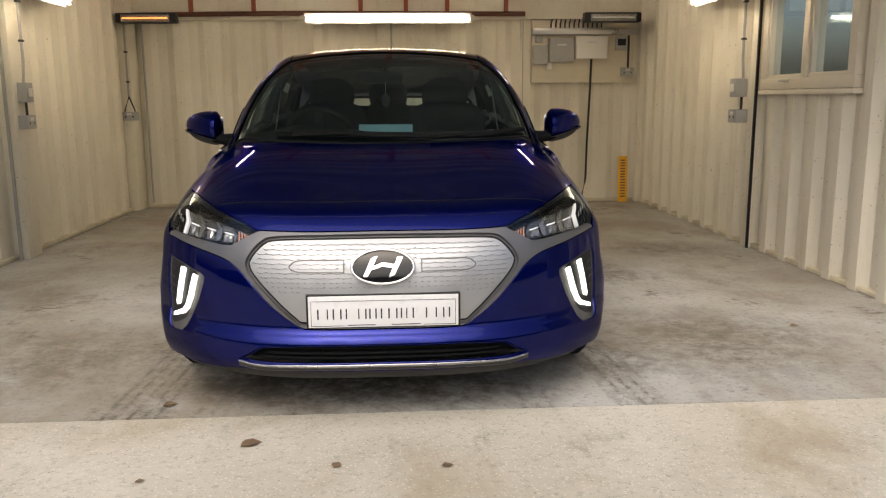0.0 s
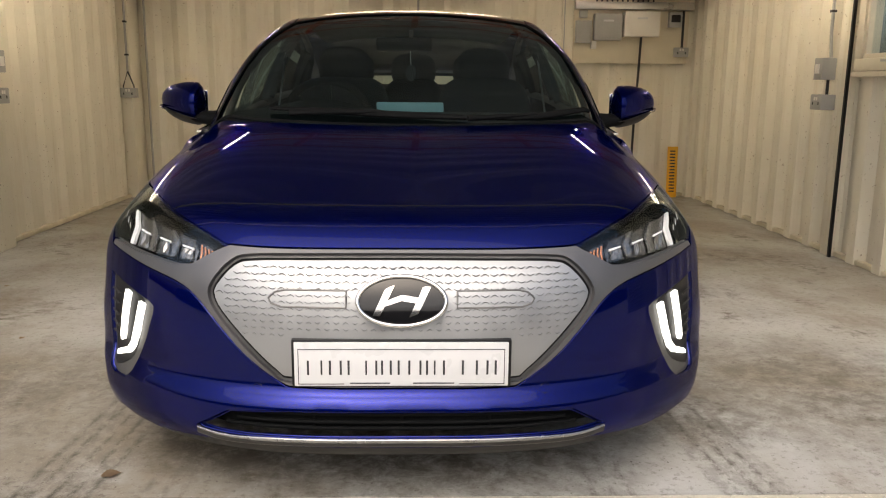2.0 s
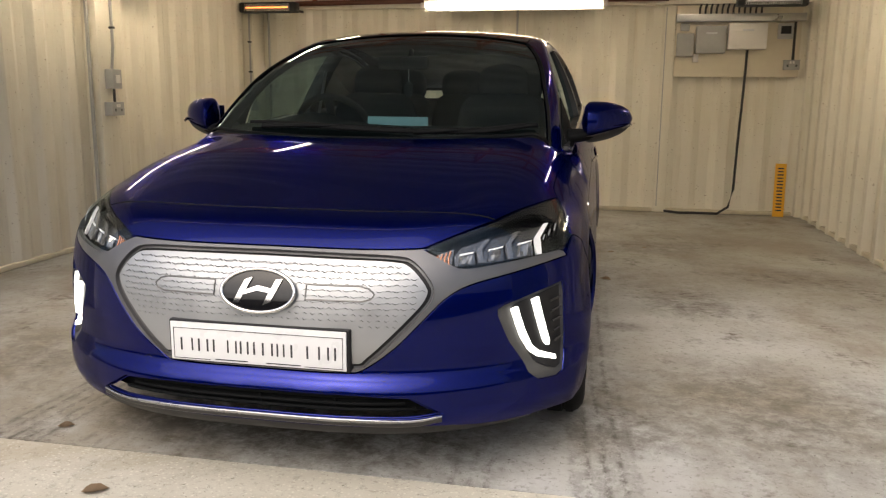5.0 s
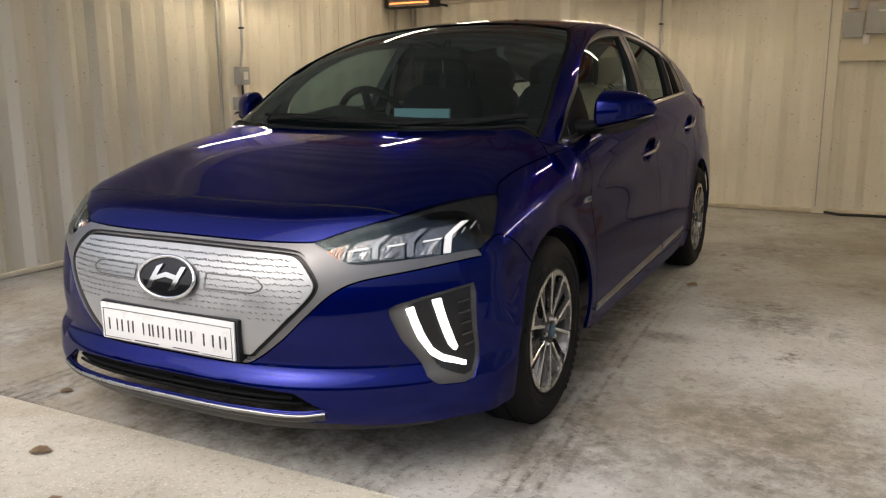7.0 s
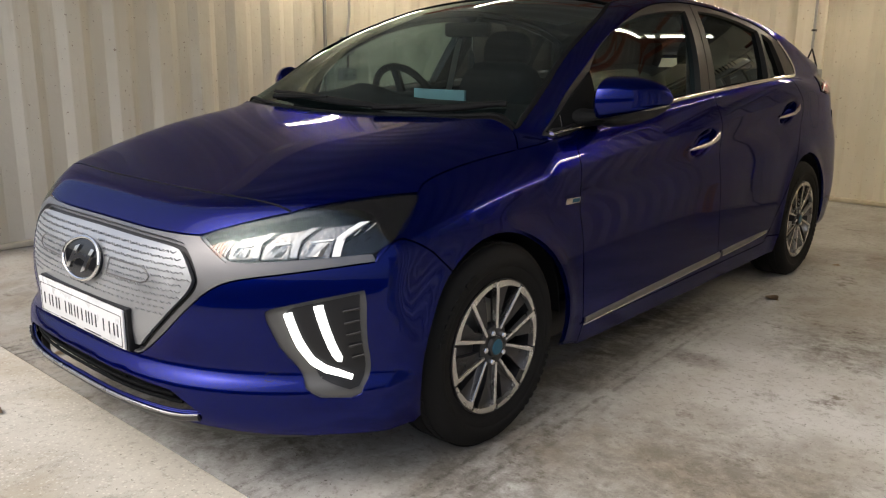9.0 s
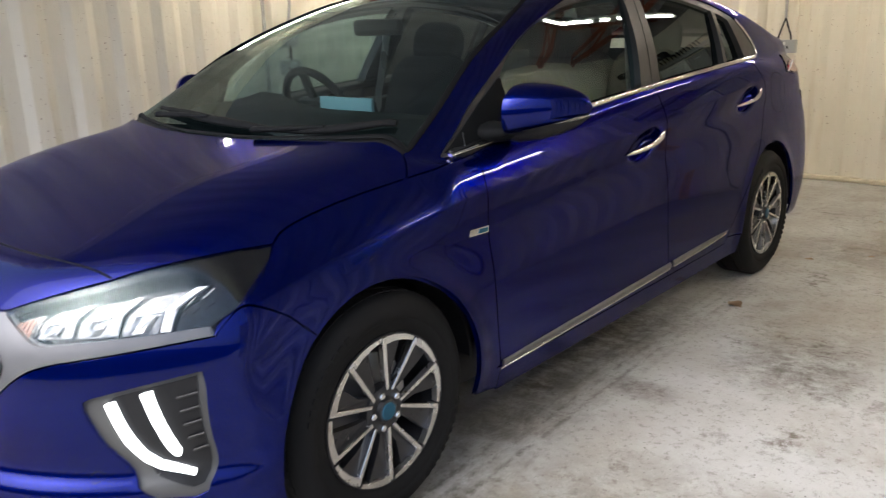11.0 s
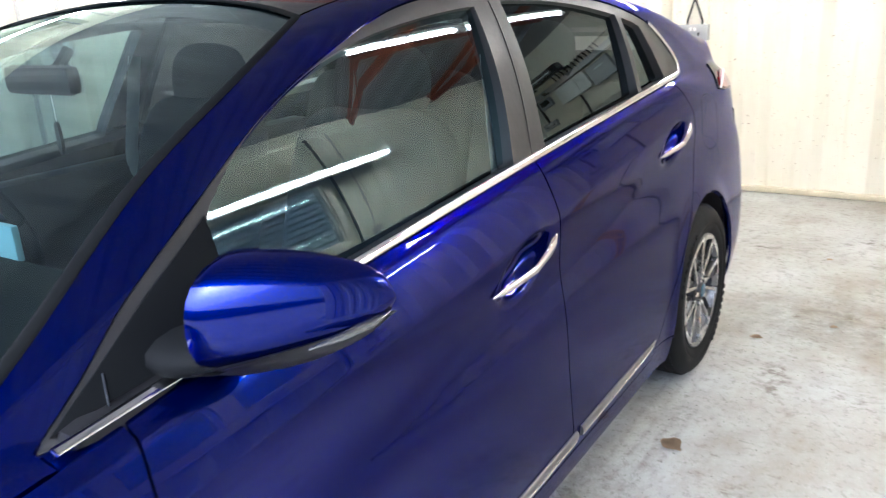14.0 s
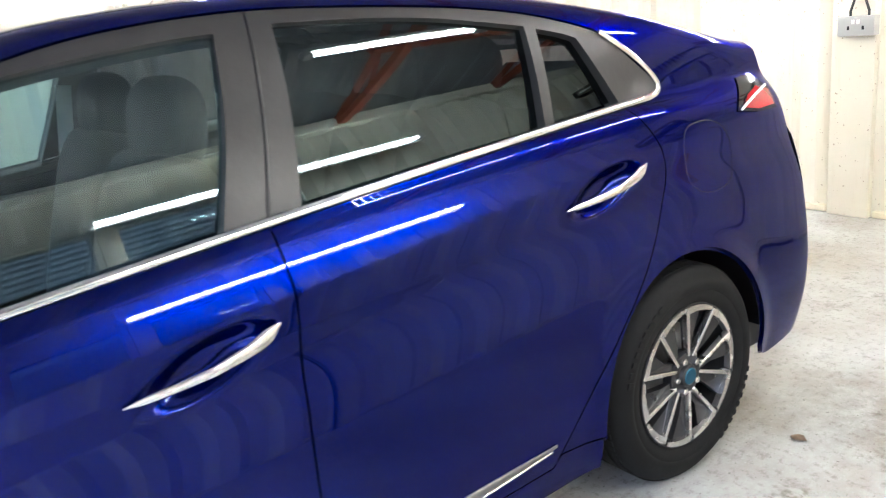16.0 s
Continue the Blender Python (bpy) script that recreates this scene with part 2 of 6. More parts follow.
def faceted(name, colour, rough):
    """Bright metal moulded in many small facets."""
    m = material(name, colour, rough, 0.9)
    n = Nodes(m)
    vor = n.t.nodes.new("ShaderNodeTexVoronoi")
    vor.inputs["Scale"].default_value = 85
    n.link(n.coords(), vor.inputs["Vector"])
    n.to(n.ramp(vor.outputs["Color"], (0.2, tuple(0.7 * c for c in colour)), (0.8, colour)), "Base Color")
    n.bump(vor.outputs["Distance"], 0.25, 0.004)
    return m


REFLECT = faceted("bright lamp reflector", (0.25, 0.25, 0.25), 0.24)
LAMPWHITE = material("clear white lamp optic", (0.85, 0.87, 0.9), 0.15)
TAILRED = material("red tail lamp lens", (0.30, 0.004, 0.008), 0.12, coat=1.0)
PLATE = grained("white number plate", (0.60, 0.61, 0.625), 0.3, 0.03, 30, 0.0, 0.0)
INK = material("dark grey ink", (0.03, 0.03, 0.035), 0.5)
PAPER = grained("pale blue paper box", (0.28, 0.42, 0.46), 0.6, 0.05, 30)
LINER = grained("pale grey headlining", (0.30, 0.30, 0.29), 0.9, 0.1, 120)
SILLTRIM = grained("grey silver sill moulding", (0.16, 0.158, 0.155), 0.34, 0.08, 80, 0.8, 0.0)
MIRRORGLASS = material("mirror glass", (0.8, 0.8, 0.8), 0.02, 1.0)
POCKET = grained("dark grey moulded plastic", (0.060, 0.060, 0.058), 0.42, 0.12, 160, 0.0, 0.03)
LEAF = grained("dry brown leaf", (0.25, 0.175, 0.105), 0.8, 0.4, 60)
HEATGLOW = material("glowing heater rod", (0.9, 0.3, 0.1), 0.5, emit=(1.0, 0.22, 0.05), strength=3.0)
CABIN = grained("soft black cabin plastic", (0.0045, 0.005, 0.0055), 0.75, 0.2, 60, 0.0, 0.02)
CABIN.node_tree.nodes["Principled BSDF"].inputs["Specular IOR Level"].default_value = 0.08
BRICKISH = grained("dull brown rendered wall", (0.17, 0.145, 0.12), 0.8, 0.3, 3)
LIPMETAL = grained("satin chrome lip", (0.34, 0.34, 0.345), 0.26, 0.06, 120, 0.95, 0.0)
LOUVRE = grained("grey ribbed steel", (0.60, 0.60, 0.59), 0.5, 0.1, 6)
SKIRT = grained("yellowed cream paint", (0.62, 0.56, 0.42), 0.6, 0.55, 9)
DARKRED = grained("dark red pipe paint", (0.10, 0.03, 0.015), 0.45, 0.3, 30)
FRAMEWHITE = grained("aged cream frame paint", (0.66, 0.61, 0.50), 0.42, 0.1, 20)
BOARD = grained("cream painted board", (0.66, 0.60, 0.47), 0.5, 0.1, 12)

# ---- building helpers ----
from mathutils import geometry

def mesh_from(name, verts, faces, mat, smooth=False, normals=None):
    me = bpy.data.meshes.new(name)
    me.from_pydata([tuple(map(float, v)) for v in verts], [], [tuple(map(int, f)) for f in faces])
    me.materials.append(mat)
    if smooth:
        me.shade_smooth()
    if normals is not None:
        me.normals_split_custom_set_from_vertices([tuple(map(float, n)) for n in normals])
    return me


def link_bm(name, bm, mat, smooth=None):
    bmesh.ops.recalc_face_normals(bm, faces=bm.faces[:])
    me = bpy.data.meshes.new(name)
    bm.to_mesh(me)
    bm.free()
    me.materials.append(mat)
    if smooth:
        me.shade_smooth()
        me.set_sharp_from_angle(angle=radians(smooth))
    return new(name, me)


def part(name, bm, mat, parent, label="", smooth=35):
    ob = link_bm(name, bm, mat, smooth)
    ob.parent = parent
    return tagged(ob, label)


def empty(name, loc=(0, 0, 0)):
    ob = new(name)
    ob.empty_display_size = 0.1
    ob.location = loc
    return ob


def box(bm, lo, hi, bevel=0.0, turn=None):
    c = [(a + b) / 2 for a, b in zip(lo, hi)]
    m = Matrix.Translation(c) @ Matrix.Diagonal([*(abs(b - a) for a, b in zip(lo, hi)), 1])
    if turn is not None:
        m = turn @ m
    vs = bmesh.ops.create_cube(bm, size=1, matrix=m)["verts"]
    if bevel:
        es = list({e for v in vs for e in v.link_edges})
        bmesh.ops.bevel(bm, geom=es, offset=bevel, segments=2, affect="EDGES", profile=0.6)
    return bm


def box_bm(lo, hi, bevel=0.0, turn=None):
    return box(bmesh.new(), lo, hi, bevel, turn)


def tube_bm(points, radius, sides=10, bm=None, cap=True, flat=1.0, up=(0, 0, 1)):
    """A round or flattened bar along points; radius may be a list."""
    bm = bm or bmesh.new()
    pts = [Vector(p) for p in points]
    rs = radius if hasattr(radius, "__len__") else [radius] * len(pts)
    rings = []
    for i, p in enumerate(pts):
        d = (pts[min(i + 1, len(pts) - 1)] - pts[max(i - 1, 0)]).normalized()
        u = Vector(up) if abs(d.dot(Vector(up))) < 0.95 else Vector((1, 0, 0))
        a = d.cross(u).normalized()
        b = a.cross(d).normalized()
        rings.append([bm.verts.new(p + float(rs[i]) * (math.cos(t) * a + flat * math.sin(t) * b)) for t in [2 * math.pi * k / sides for k in range(sides)]])
    for r, q in zip(rings, rings[1:]):
        for k in range(sides):
            bm.faces.new((r[k], r[(k + 1) % sides], q[(k + 1) % sides], q[k]))
    if cap:
        bm.faces.new(rings[0][::-1])
        bm.faces.new(rings[-1])
    return bm


def lathe_bm(profile, turns=48, m=None, bm=None):
    """A body of revolution about its own x axis; profile of (x, radius)."""
    bm = bm or bmesh.new()
    rings = [[bm.verts.new((x, r * math.cos(2 * math.pi * k / turns), r * math.sin(2 * math.pi * k / turns))) for k in range(turns)] for x, r in profile]
    for a, b in zip(rings, rings[1:]):
        for k in range(turns):
            bm.faces.new((a[k], a[(k + 1) % turns], b[(k + 1) % turns], b[k]))
    if m is not None:
        bmesh.ops.transform(bm, matrix=m, verts=[v for r in rings for v in r])
    return bm


def ob_box(name, lo, hi, mat, label="", category="", kind="", bevel=0.0, group=""):
    return tagged(link_bm(name, box_bm(lo, hi, bevel), mat, 35 if bevel else None), label, category, group, kind)
# ---- the car's body as one smooth closed form: x across, y from the front bumper back, z up ----
def spline(*pts):
    px = np.array([p[0] for p in pts], float)
    py = np.array([p[1] for p in pts], float)
    n = len(px)
    h = np.diff(px)
    a, b = np.zeros((n, n)), np.zeros(n)
    a[0, 0] = a[-1, -1] = 1
    for i in range(1, n - 1):
        a[i, i - 1:i + 2] = h[i - 1], 2 * (h[i - 1] + h[i]), h[i]
        b[i] = 6 * ((py[i + 1] - py[i]) / h[i] - (py[i] - py[i - 1]) / h[i - 1])
    m = np.linalg.solve(a, b)
    def at(q):
        q = np.asarray(q, float)
        c = np.clip(q, px[0], px[-1])
        i = np.clip(np.searchsorted(px, c) - 1, 0, n - 2)
        t, u, d = c - px[i], px[i + 1] - c, h[i]
        v = m[i] * u ** 3 / (6 * d) + m[i + 1] * t ** 3 / (6 * d) + (py[i] / d - m[i] * d / 6) * u + (py[i + 1] / d - m[i + 1] * d / 6) * t
        lo = (py[1] - py[0]) / h[0] - h[0] * (2 * m[0] + m[1]) / 6
        hi = (py[-1] - py[-2]) / h[-1] + h[-1] * (m[-2] + 2 * m[-1]) / 6
        return v + lo * np.minimum(q - px[0], 0) + hi * np.maximum(q - px[-1], 0)
    return at


def smax(a, b, k):
    return 0.5 * (a + b + np.sqrt((a - b) ** 2 + k * k))


HANDLES = ((2.263, 0.814), (3.302, 0.892))
AXLE_F, AXLE_R, AXLE_Z, TYRE_R = 0.855, 3.56, 0.312, 0.315
nose = spline((0.13, 0.07), (0.20, 0.012), (0.245, -0.010), (0.29, -0.009), (0.328, -0.001), (0.350, 0.017), (0.40, 0.0225), (0.47, 0.020), (0.58, 0.036), (0.66, 0.066), (0.72, 0.112), (0.80, 0.19), (0.95, 0.39))
bonnet = spline((-0.1, 0.47), (0.05, 0.628), (0.10, 0.683), (0.18, 0.752), (0.25, 0.779), (0.32, 0.798), (0.7, 0.905), (1.0, 0.957), (1.15, 0.978), (2.0, 1.0), (3.0, 1.06), (3.6, 1.10), (4.1, 1.12), (4.25, 1.10), (4.5, 1.02))
half_width = spline((0.0, 0.885), (0.5, 0.898), (0.9, 0.901), (2.3, 0.900), (3.4, 0.893), (4.0, 0.872), (4.5, 0.815))
tuck = spline((0.12, 0.045), (0.3, 0.010), (0.6, 0.014), (0.9, 0.046), (1.15, 0.085))
crease = spline((0.3, 0.655), (0.85, 0.757), (1.35, 0.814), (2.3, 0.880), (3.3, 0.948), (4.5, 0.985))
tail = spline((0.12, 4.34), (0.35, 4.44), (0.55, 4.47), (0.8, 4.41), (0.95, 4.33), (1.05, 4.29), (1.15, 4.27))
roofline = spline((0.7, 0.785), (1.05, 0.975), (1.5, 1.21), (1.95, 1.395), (2.2, 1.443), (2.5, 1.460), (3.0, 1.437), (3.5, 1.356), (4.0, 1.226), (4.2, 1.180), (4.29, 1.150), (4.42, 0.95))
glass_width = spline((0.9, 0.770), (1.2, 0.783), (1.5, 0.788), (2.3, 0.787), (3.2, 0.768), (3.7, 0.740), (4.3, 0.69))
belt = spline((1.0, 0.886), (1.7, 0.956), (2.4, 1.010), (3.1, 1.050), (4.3, 1.090))


def body_form(x, y, z):
    ax = np.abs(x)
    front = nose(z) + 0.165 * (ax / 0.65) ** 3.1 - y
    rz = crease(y)
    side = half_width(y) - tuck(z) - 0.27 * (smax(z - rz, 0 * z, 0.0035)) - 0.012 * np.exp(-((z - rz + 0.13) / 0.08) ** 2)
    for ya in (AXLE_F, AXLE_R):
        r = np.hypot(y - ya, z - AXLE_Z)
        side = side + 0.014 * np.exp(-((r - 0.35) / 0.05) ** 2)
    for yh, zh in HANDLES:
        side = side - 0.042 * np.exp(-(((y - yh) / 0.095) ** 2 + ((z - zh - 0.004 - 0.25 * (y - yh)) / 0.038) ** 2) ** 2)
    q1, q2 = np.clip((y - 1.10) / 0.12, 0, 1), np.clip((y - 3.5) / 0.5, 0, 1)
    crown = 1 - q1 * q1 * (3 - 2 * q1) + q2 * q2 * (3 - 2 * q2)
    lid = crown * bonnet(y) + (1 - crown) * np.minimum(bonnet(y), belt(y) - 0.002)
    top = z - lid + 0.085 * crown * (ax / 0.78) ** 7
    rear = y - tail(z) + 0.085 * (ax / 0.7) ** 4
    lower = smax(smax(smax(front, ax - side, 0.02), top, 0.028), rear, 0.04)
    lower = smax(lower, 0.16 - z, 0.02)
    w = np.tanh((2.5 - y) / 0.6)
    q3 = np.clip((y - 1.45) / 0.55, 0, 1)
    roof = z - roofline(y - 0.035 * (ax / 0.7) ** 2 * w) + (0.012 + 0.032 * q3 * q3 * (3 - 2 * q3) - 0.026 * np.clip((y - 3.1) / 0.6, 0, 1)) * (ax / 0.65) ** 2
    roof = roof + 8.0 * (1 - q3) * np.maximum(ax - 0.635, 0) ** 2
    dz = np.maximum(z - belt(y), -0.02)
    wall = ax - glass_width(y) + 0.26 * dz + 0.50 * dz * np.abs(dz)
    upper = smax(smax(roof, wall, 0.032), 0.88 - z, 0.01)
    return -smax(-lower, -upper, 0.015)


def cast(p, d, reach=3.0):
    """First points of the body along the rays p + t d."""
    p, d = np.atleast_2d(np.asarray(p, float)), np.asarray(d, float)
    d = np.broadcast_to(d / np.linalg.norm(d, axis=-1, keepdims=True), p.shape)
    ts = np.linspace(0, reach, 151)
    inside = np.stack([body_form(*(p + t * d).T) < 0 for t in ts])
    k = np.argmax(inside, axis=0)
    ok = inside.any(axis=0)
    hi = ts[k]
    lo = ts[np.maximum(k - 1, 0)]
    for _ in range(26):
        mid = (lo + hi) / 2
        isin = body_form(*(p + mid[:, None] * d).T) < 0
        hi, lo = np.where(isin, mid, hi), np.where(isin, lo, mid)
    return np.where(ok[:, None], p + hi[:, None] * d, np.nan)


def gradient(p):
    p, e = np.asarray(p, float), 0.0015
    g = np.stack([body_form(*(p + o).T) - body_form(*(p - o).T) for o in np.eye(3) * e], 1)
    return g / np.linalg.norm(g, axis=1, keepdims=True)


def smooth_line(pts, step=0.018, sharp=False):
    """Even points along a line of 2D or 3D control points, rounded through them unless sharp."""
    p = np.array(pts, float)
    if not sharp and len(p) > 2:
        out = []
        q = np.vstack([2 * p[0] - p[1], p, 2 * p[-1] - p[-2]])
        for i in range(1, len(q) - 2):
            n = max(2, int(np.linalg.norm(q[i + 1] - q[i]) / step) + 1)
            t = np.linspace(0, 1, n, endpoint=False)[:, None]
            a, b, c, d = q[i - 1:i + 3]
            out.append(0.5 * (2 * b + (c - a) * t + (2 * a - 5 * b + 4 * c - d) * t ** 2 + (3 * b - a - 3 * c + d) * t ** 3))
        return np.vstack(out + [p[-1:]])
    out = []
    for a, b in zip(p, p[1:]):
        n = max(1, int(np.linalg.norm(b - a) / step))
        out.append(a + (b - a) * np.linspace(0, 1, n, endpoint=False)[:, None])
    return np.vstack(out + [p[-1:]])


def side_line(*pts, sharp=False):
    """A line on the body's left flank through points (y, z)."""
    p = smooth_line(pts, sharp=sharp)
    return cast(np.column_stack([np.full(len(p), 1.3), p]), (-1, 0, 0))


def front_line(*pts, sharp=False):
    """A line on the nose through points (x, z)."""
    p = smooth_line(pts, sharp=sharp)
    return cast(np.column_stack([p[:, 0], np.full(len(p), -0.5), p[:, 1]]), (0, 1, 0))


def top_line(*pts, sharp=False):
    """A line on the upper side through points (x, y)."""
    p = smooth_line(pts, sharp=sharp)
    return cast(np.column_stack([p, np.full(len(p), 2.0)]), (0, 0, -1))


def space_line(*pts):
    """A line near the body through points (x, y, z), laid onto it."""
    return settle(smooth_line(pts))


def settle(p):
    """Moves points onto the body along its normals."""
    p = np.array(p, float)
    e = 0.0015
    for _ in range(6):
        g = np.stack([body_form(*(p + o).T) - body_form(*(p - o).T) for o in np.eye(3) * e], 1) / (2 * e)
        p = p - (body_form(*p.T) / (g * g).sum(1))[:, None] * g
    return p


def join(*lines):
    """One closed loop from lines end to end, double points left out."""
    p = np.vstack(lines)
    p = p[np.isfinite(p).all(1)]
    keep = [0]
    for i in range(1, len(p)):
        if np.linalg.norm(p[i] - p[keep[-1]]) > 0.004:
            keep.append(i)
    if np.linalg.norm(p[keep[-1]] - p[keep[0]]) < 0.004:
        keep.pop()
    return p[keep]


def mirrored(p):
    return np.array(p)[::-1] * (-1, 1, 1)


def within(pts, loops):
    hit = np.zeros(len(pts), bool)
    for l in loops:
        a, b = l, np.roll(l, -1, 0)
        for (x0, y0), (x1, y1) in zip(a, b):
            if y0 != y1:
                c = (pts[:, 1] > min(y0, y1)) & (pts[:, 1] <= max(y0, y1))
                hit ^= c & (pts[:, 0] < x0 + (pts[:, 1] - y0) * (x1 - x0) / (y1 - y0))
    return hit


def inset(l, gap):
    """A closed 2D loop moved inwards by gap."""
    area = np.sum(l[:, 0] * np.roll(l[:, 1], -1) - l[:, 1] * np.roll(l[:, 0], -1))
    e = np.roll(l, -1, 0) - np.roll(l, 1, 0)
    n = np.column_stack([-e[:, 1], e[:, 0]]) / np.maximum(np.linalg.norm(e, axis=1), 1e-9)[:, None]
    return l + n * gap * np.sign(area)


def sheet(loops, way, off=0.0, gap=0.0022, depth=0.012, flange=0.007, step=0.04, fine=(), ridges=(), weld=False):
    """Verts, faces and normals of one pressed panel that lies on the body inside loops[0] and outside the others, seen along way."""
    radial = isinstance(way, str)
    if not radial:
        way = np.array(way, float) / np.linalg.norm(way)
        u = np.cross(way, (0, 0, 1) if abs(way[2]) < 0.9 else (0, 1, 0))
        u /= np.linalg.norm(u)
        v = np.cross(u, way)

    def flat(p):
        if radial:
            return np.column_stack([0.9 * np.arctan2(p[:, 0], 0.9 - p[:, 1]), p[:, 2]])
        return np.column_stack([p @ u, p @ v])

    def lift(q):
        if radial:
            a = q[:, 0] / 0.9
            d = np.column_stack([-np.sin(a), np.cos(a), 0 * a])
            return cast(np.column_stack([0 * a, 0 * a + 0.9, q[:, 1]]) - d * 1.6, d, 1.7)
        return cast(q[:, :1] * u + q[:, 1:] * v - way * 6, way, 12) if abs(way[1]) > 0.9 else cast(q[:, :1] * u + q[:, 1:] * v - way * 4, way, 8)

    flats = [inset(flat(l), gap if i == 0 else -gap) for i, l in enumerate(loops)]
    rim = np.vstack(flats)
    lo, hi = flats[0].min(0), flats[0].max(0)
    gx, gy = np.meshgrid(np.arange(lo[0] + step / 2, hi[0], step), np.arange(lo[1] + step / 2, hi[1], step))
    inner = np.column_stack([gx.ravel(), gy.ravel()])
    for fy, fz, fr in fine:
        c = flat(np.array([[0.9, fy, fz]]))[0]
        s = np.arange(-fr, fr, 0.011)
        mx, my = np.meshgrid(s, s * 0.6)
        inner = np.vstack([inner[(np.abs(inner - c) > (fr, 0.6 * fr)).any(1)], np.column_stack([mx.ravel(), my.ravel()]) + c])
    for r in ridges:
        r = flat(r[np.isfinite(r).all(1)])[::2]
        for k in range(0, len(inner), 4000):
            d = np.linalg.norm(inner[k:k + 4000, None] - r[None], axis=2).min(1)
            inner[k:k + 4000][d < 0.032] = 1e6
        inner = np.vstack([inner[inner[:, 0] < 1e5], *[r + (0, o) for o in (-0.024, -0.014, -0.009, -0.0045, 0.0, 0.0045, 0.009, 0.014, 0.024)]])
    inner = inner[within(inner, flats)]
    far = np.ones(len(inner), bool)
    for k in range(0, len(inner), 2000):
        d = np.linalg.norm(inner[k:k + 2000, None] - rim[None], axis=2).min(1)
        far[k:k + 2000] = d > 0.4 * min(step, 0.012 if fine or ridges else step)
    inner = inner[far]
    edges, k = [], 0
    for f in flats:
        n = len(f)
        edges += [(k + i, k + (i + 1) % n) for i in range(n)]
        k += n
    vs, _, fs, *_ = geometry.delaunay_2d_cdt([Vector(q) for q in np.vstack([rim, inner])], edges, [], 0, 1e-6)
    q = np.array([tuple(p) for p in vs])
    fs = np.array([f for f in fs if len(f) == 3])
    fs = fs[within(q[fs].mean(1), flats)]
    root = np.arange(len(q))
    def find(i):
        while root[i] != i:
            root[i] = root[root[i]]
            i = root[i]
        return i
    for a, b, c in fs:
        root[find(a)] = find(b)
        root[find(b)] = find(c)
    home = np.array([find(f[0]) for f in fs])
    kinds, count = np.unique(home, return_counts=True)
    fs = fs[np.isin(home, kinds[count > 0.1 * len(fs)])]
    p = lift(q)
    bad = ~np.isfinite(p).all(1)
    if bad.any():
        src = np.vstack(loops)
        fsrc = np.vstack([flat(l) for l in loops])
        for i in np.where(bad)[0]:
            p[i] = src[np.argmin(np.linalg.norm(fsrc - q[i], axis=1))]
    n = gradient(p)
    p = p + n * off
    nf = np.cross(p[fs[:, 1]] - p[fs[:, 0]], p[fs[:, 2]] - p[fs[:, 0]])
    turn = (nf * n[fs].mean(1)).sum(1) < 0
    fs[turn] = fs[turn][:, ::-1]
    used = {}
    for f in fs:
        for a, b in ((f[0], f[1]), (f[1], f[2]), (f[2], f[0])):
            used[(a, b)] = f
    border = [(a, b) for (a, b) in used if (b, a) not in used]
    verts, norms, faces = list(p), list(n), [tuple(f) for f in fs]
    if depth:
        out = {}
        for a, b in border:
            o = np.cross(p[b] - p[a], n[a])
            o /= max(np.linalg.norm(o), 1e-9)
            for k in (a, b):
                out[k] = out.get(k, 0) + o
        made = {}
        for k, o in out.items():
            o = o / max(np.linalg.norm(o), 1e-9)
            made[k] = len(verts)
            if weld:
                verts += [p[k] - n[k] * depth, p[k] - n[k] * depth + o * flange]
                norms += [o, n[k]]
                continue
            verts += [p[k], p[k] - n[k] * depth, p[k] - n[k] * depth, p[k] - n[k] * depth + o * flange]
            norms += [o, o, n[k], n[k]]
        for a, b in border:
            i, j = made[a], made[b]
            if weld:
                faces += [(a, i, j, b), (i, i + 1, j + 1, j)]
                continue
            faces.append((i, i + 1, j + 1, j))
            if flange:
                faces.append((i + 2, i + 3, j + 3, j + 2))
    return np.array(verts), faces, np.array(norms)


def panel(name, loops, way, mat, parent, label="", both=True, **kw):
    """The panel as a part, with its twin on the other flank."""
    v, f, n = sheet(loops, way, **kw)
    made = []
    for s in ((1, -1) if both else (1,)):
        k = (s, 1, 1)
        ob = new(name, mesh_from(name, v * k, f if s == 1 else [g[::-1] for g in f], mat, True, n * k))
        ob.parent = parent
        made.append(tagged(ob, label))
    return made


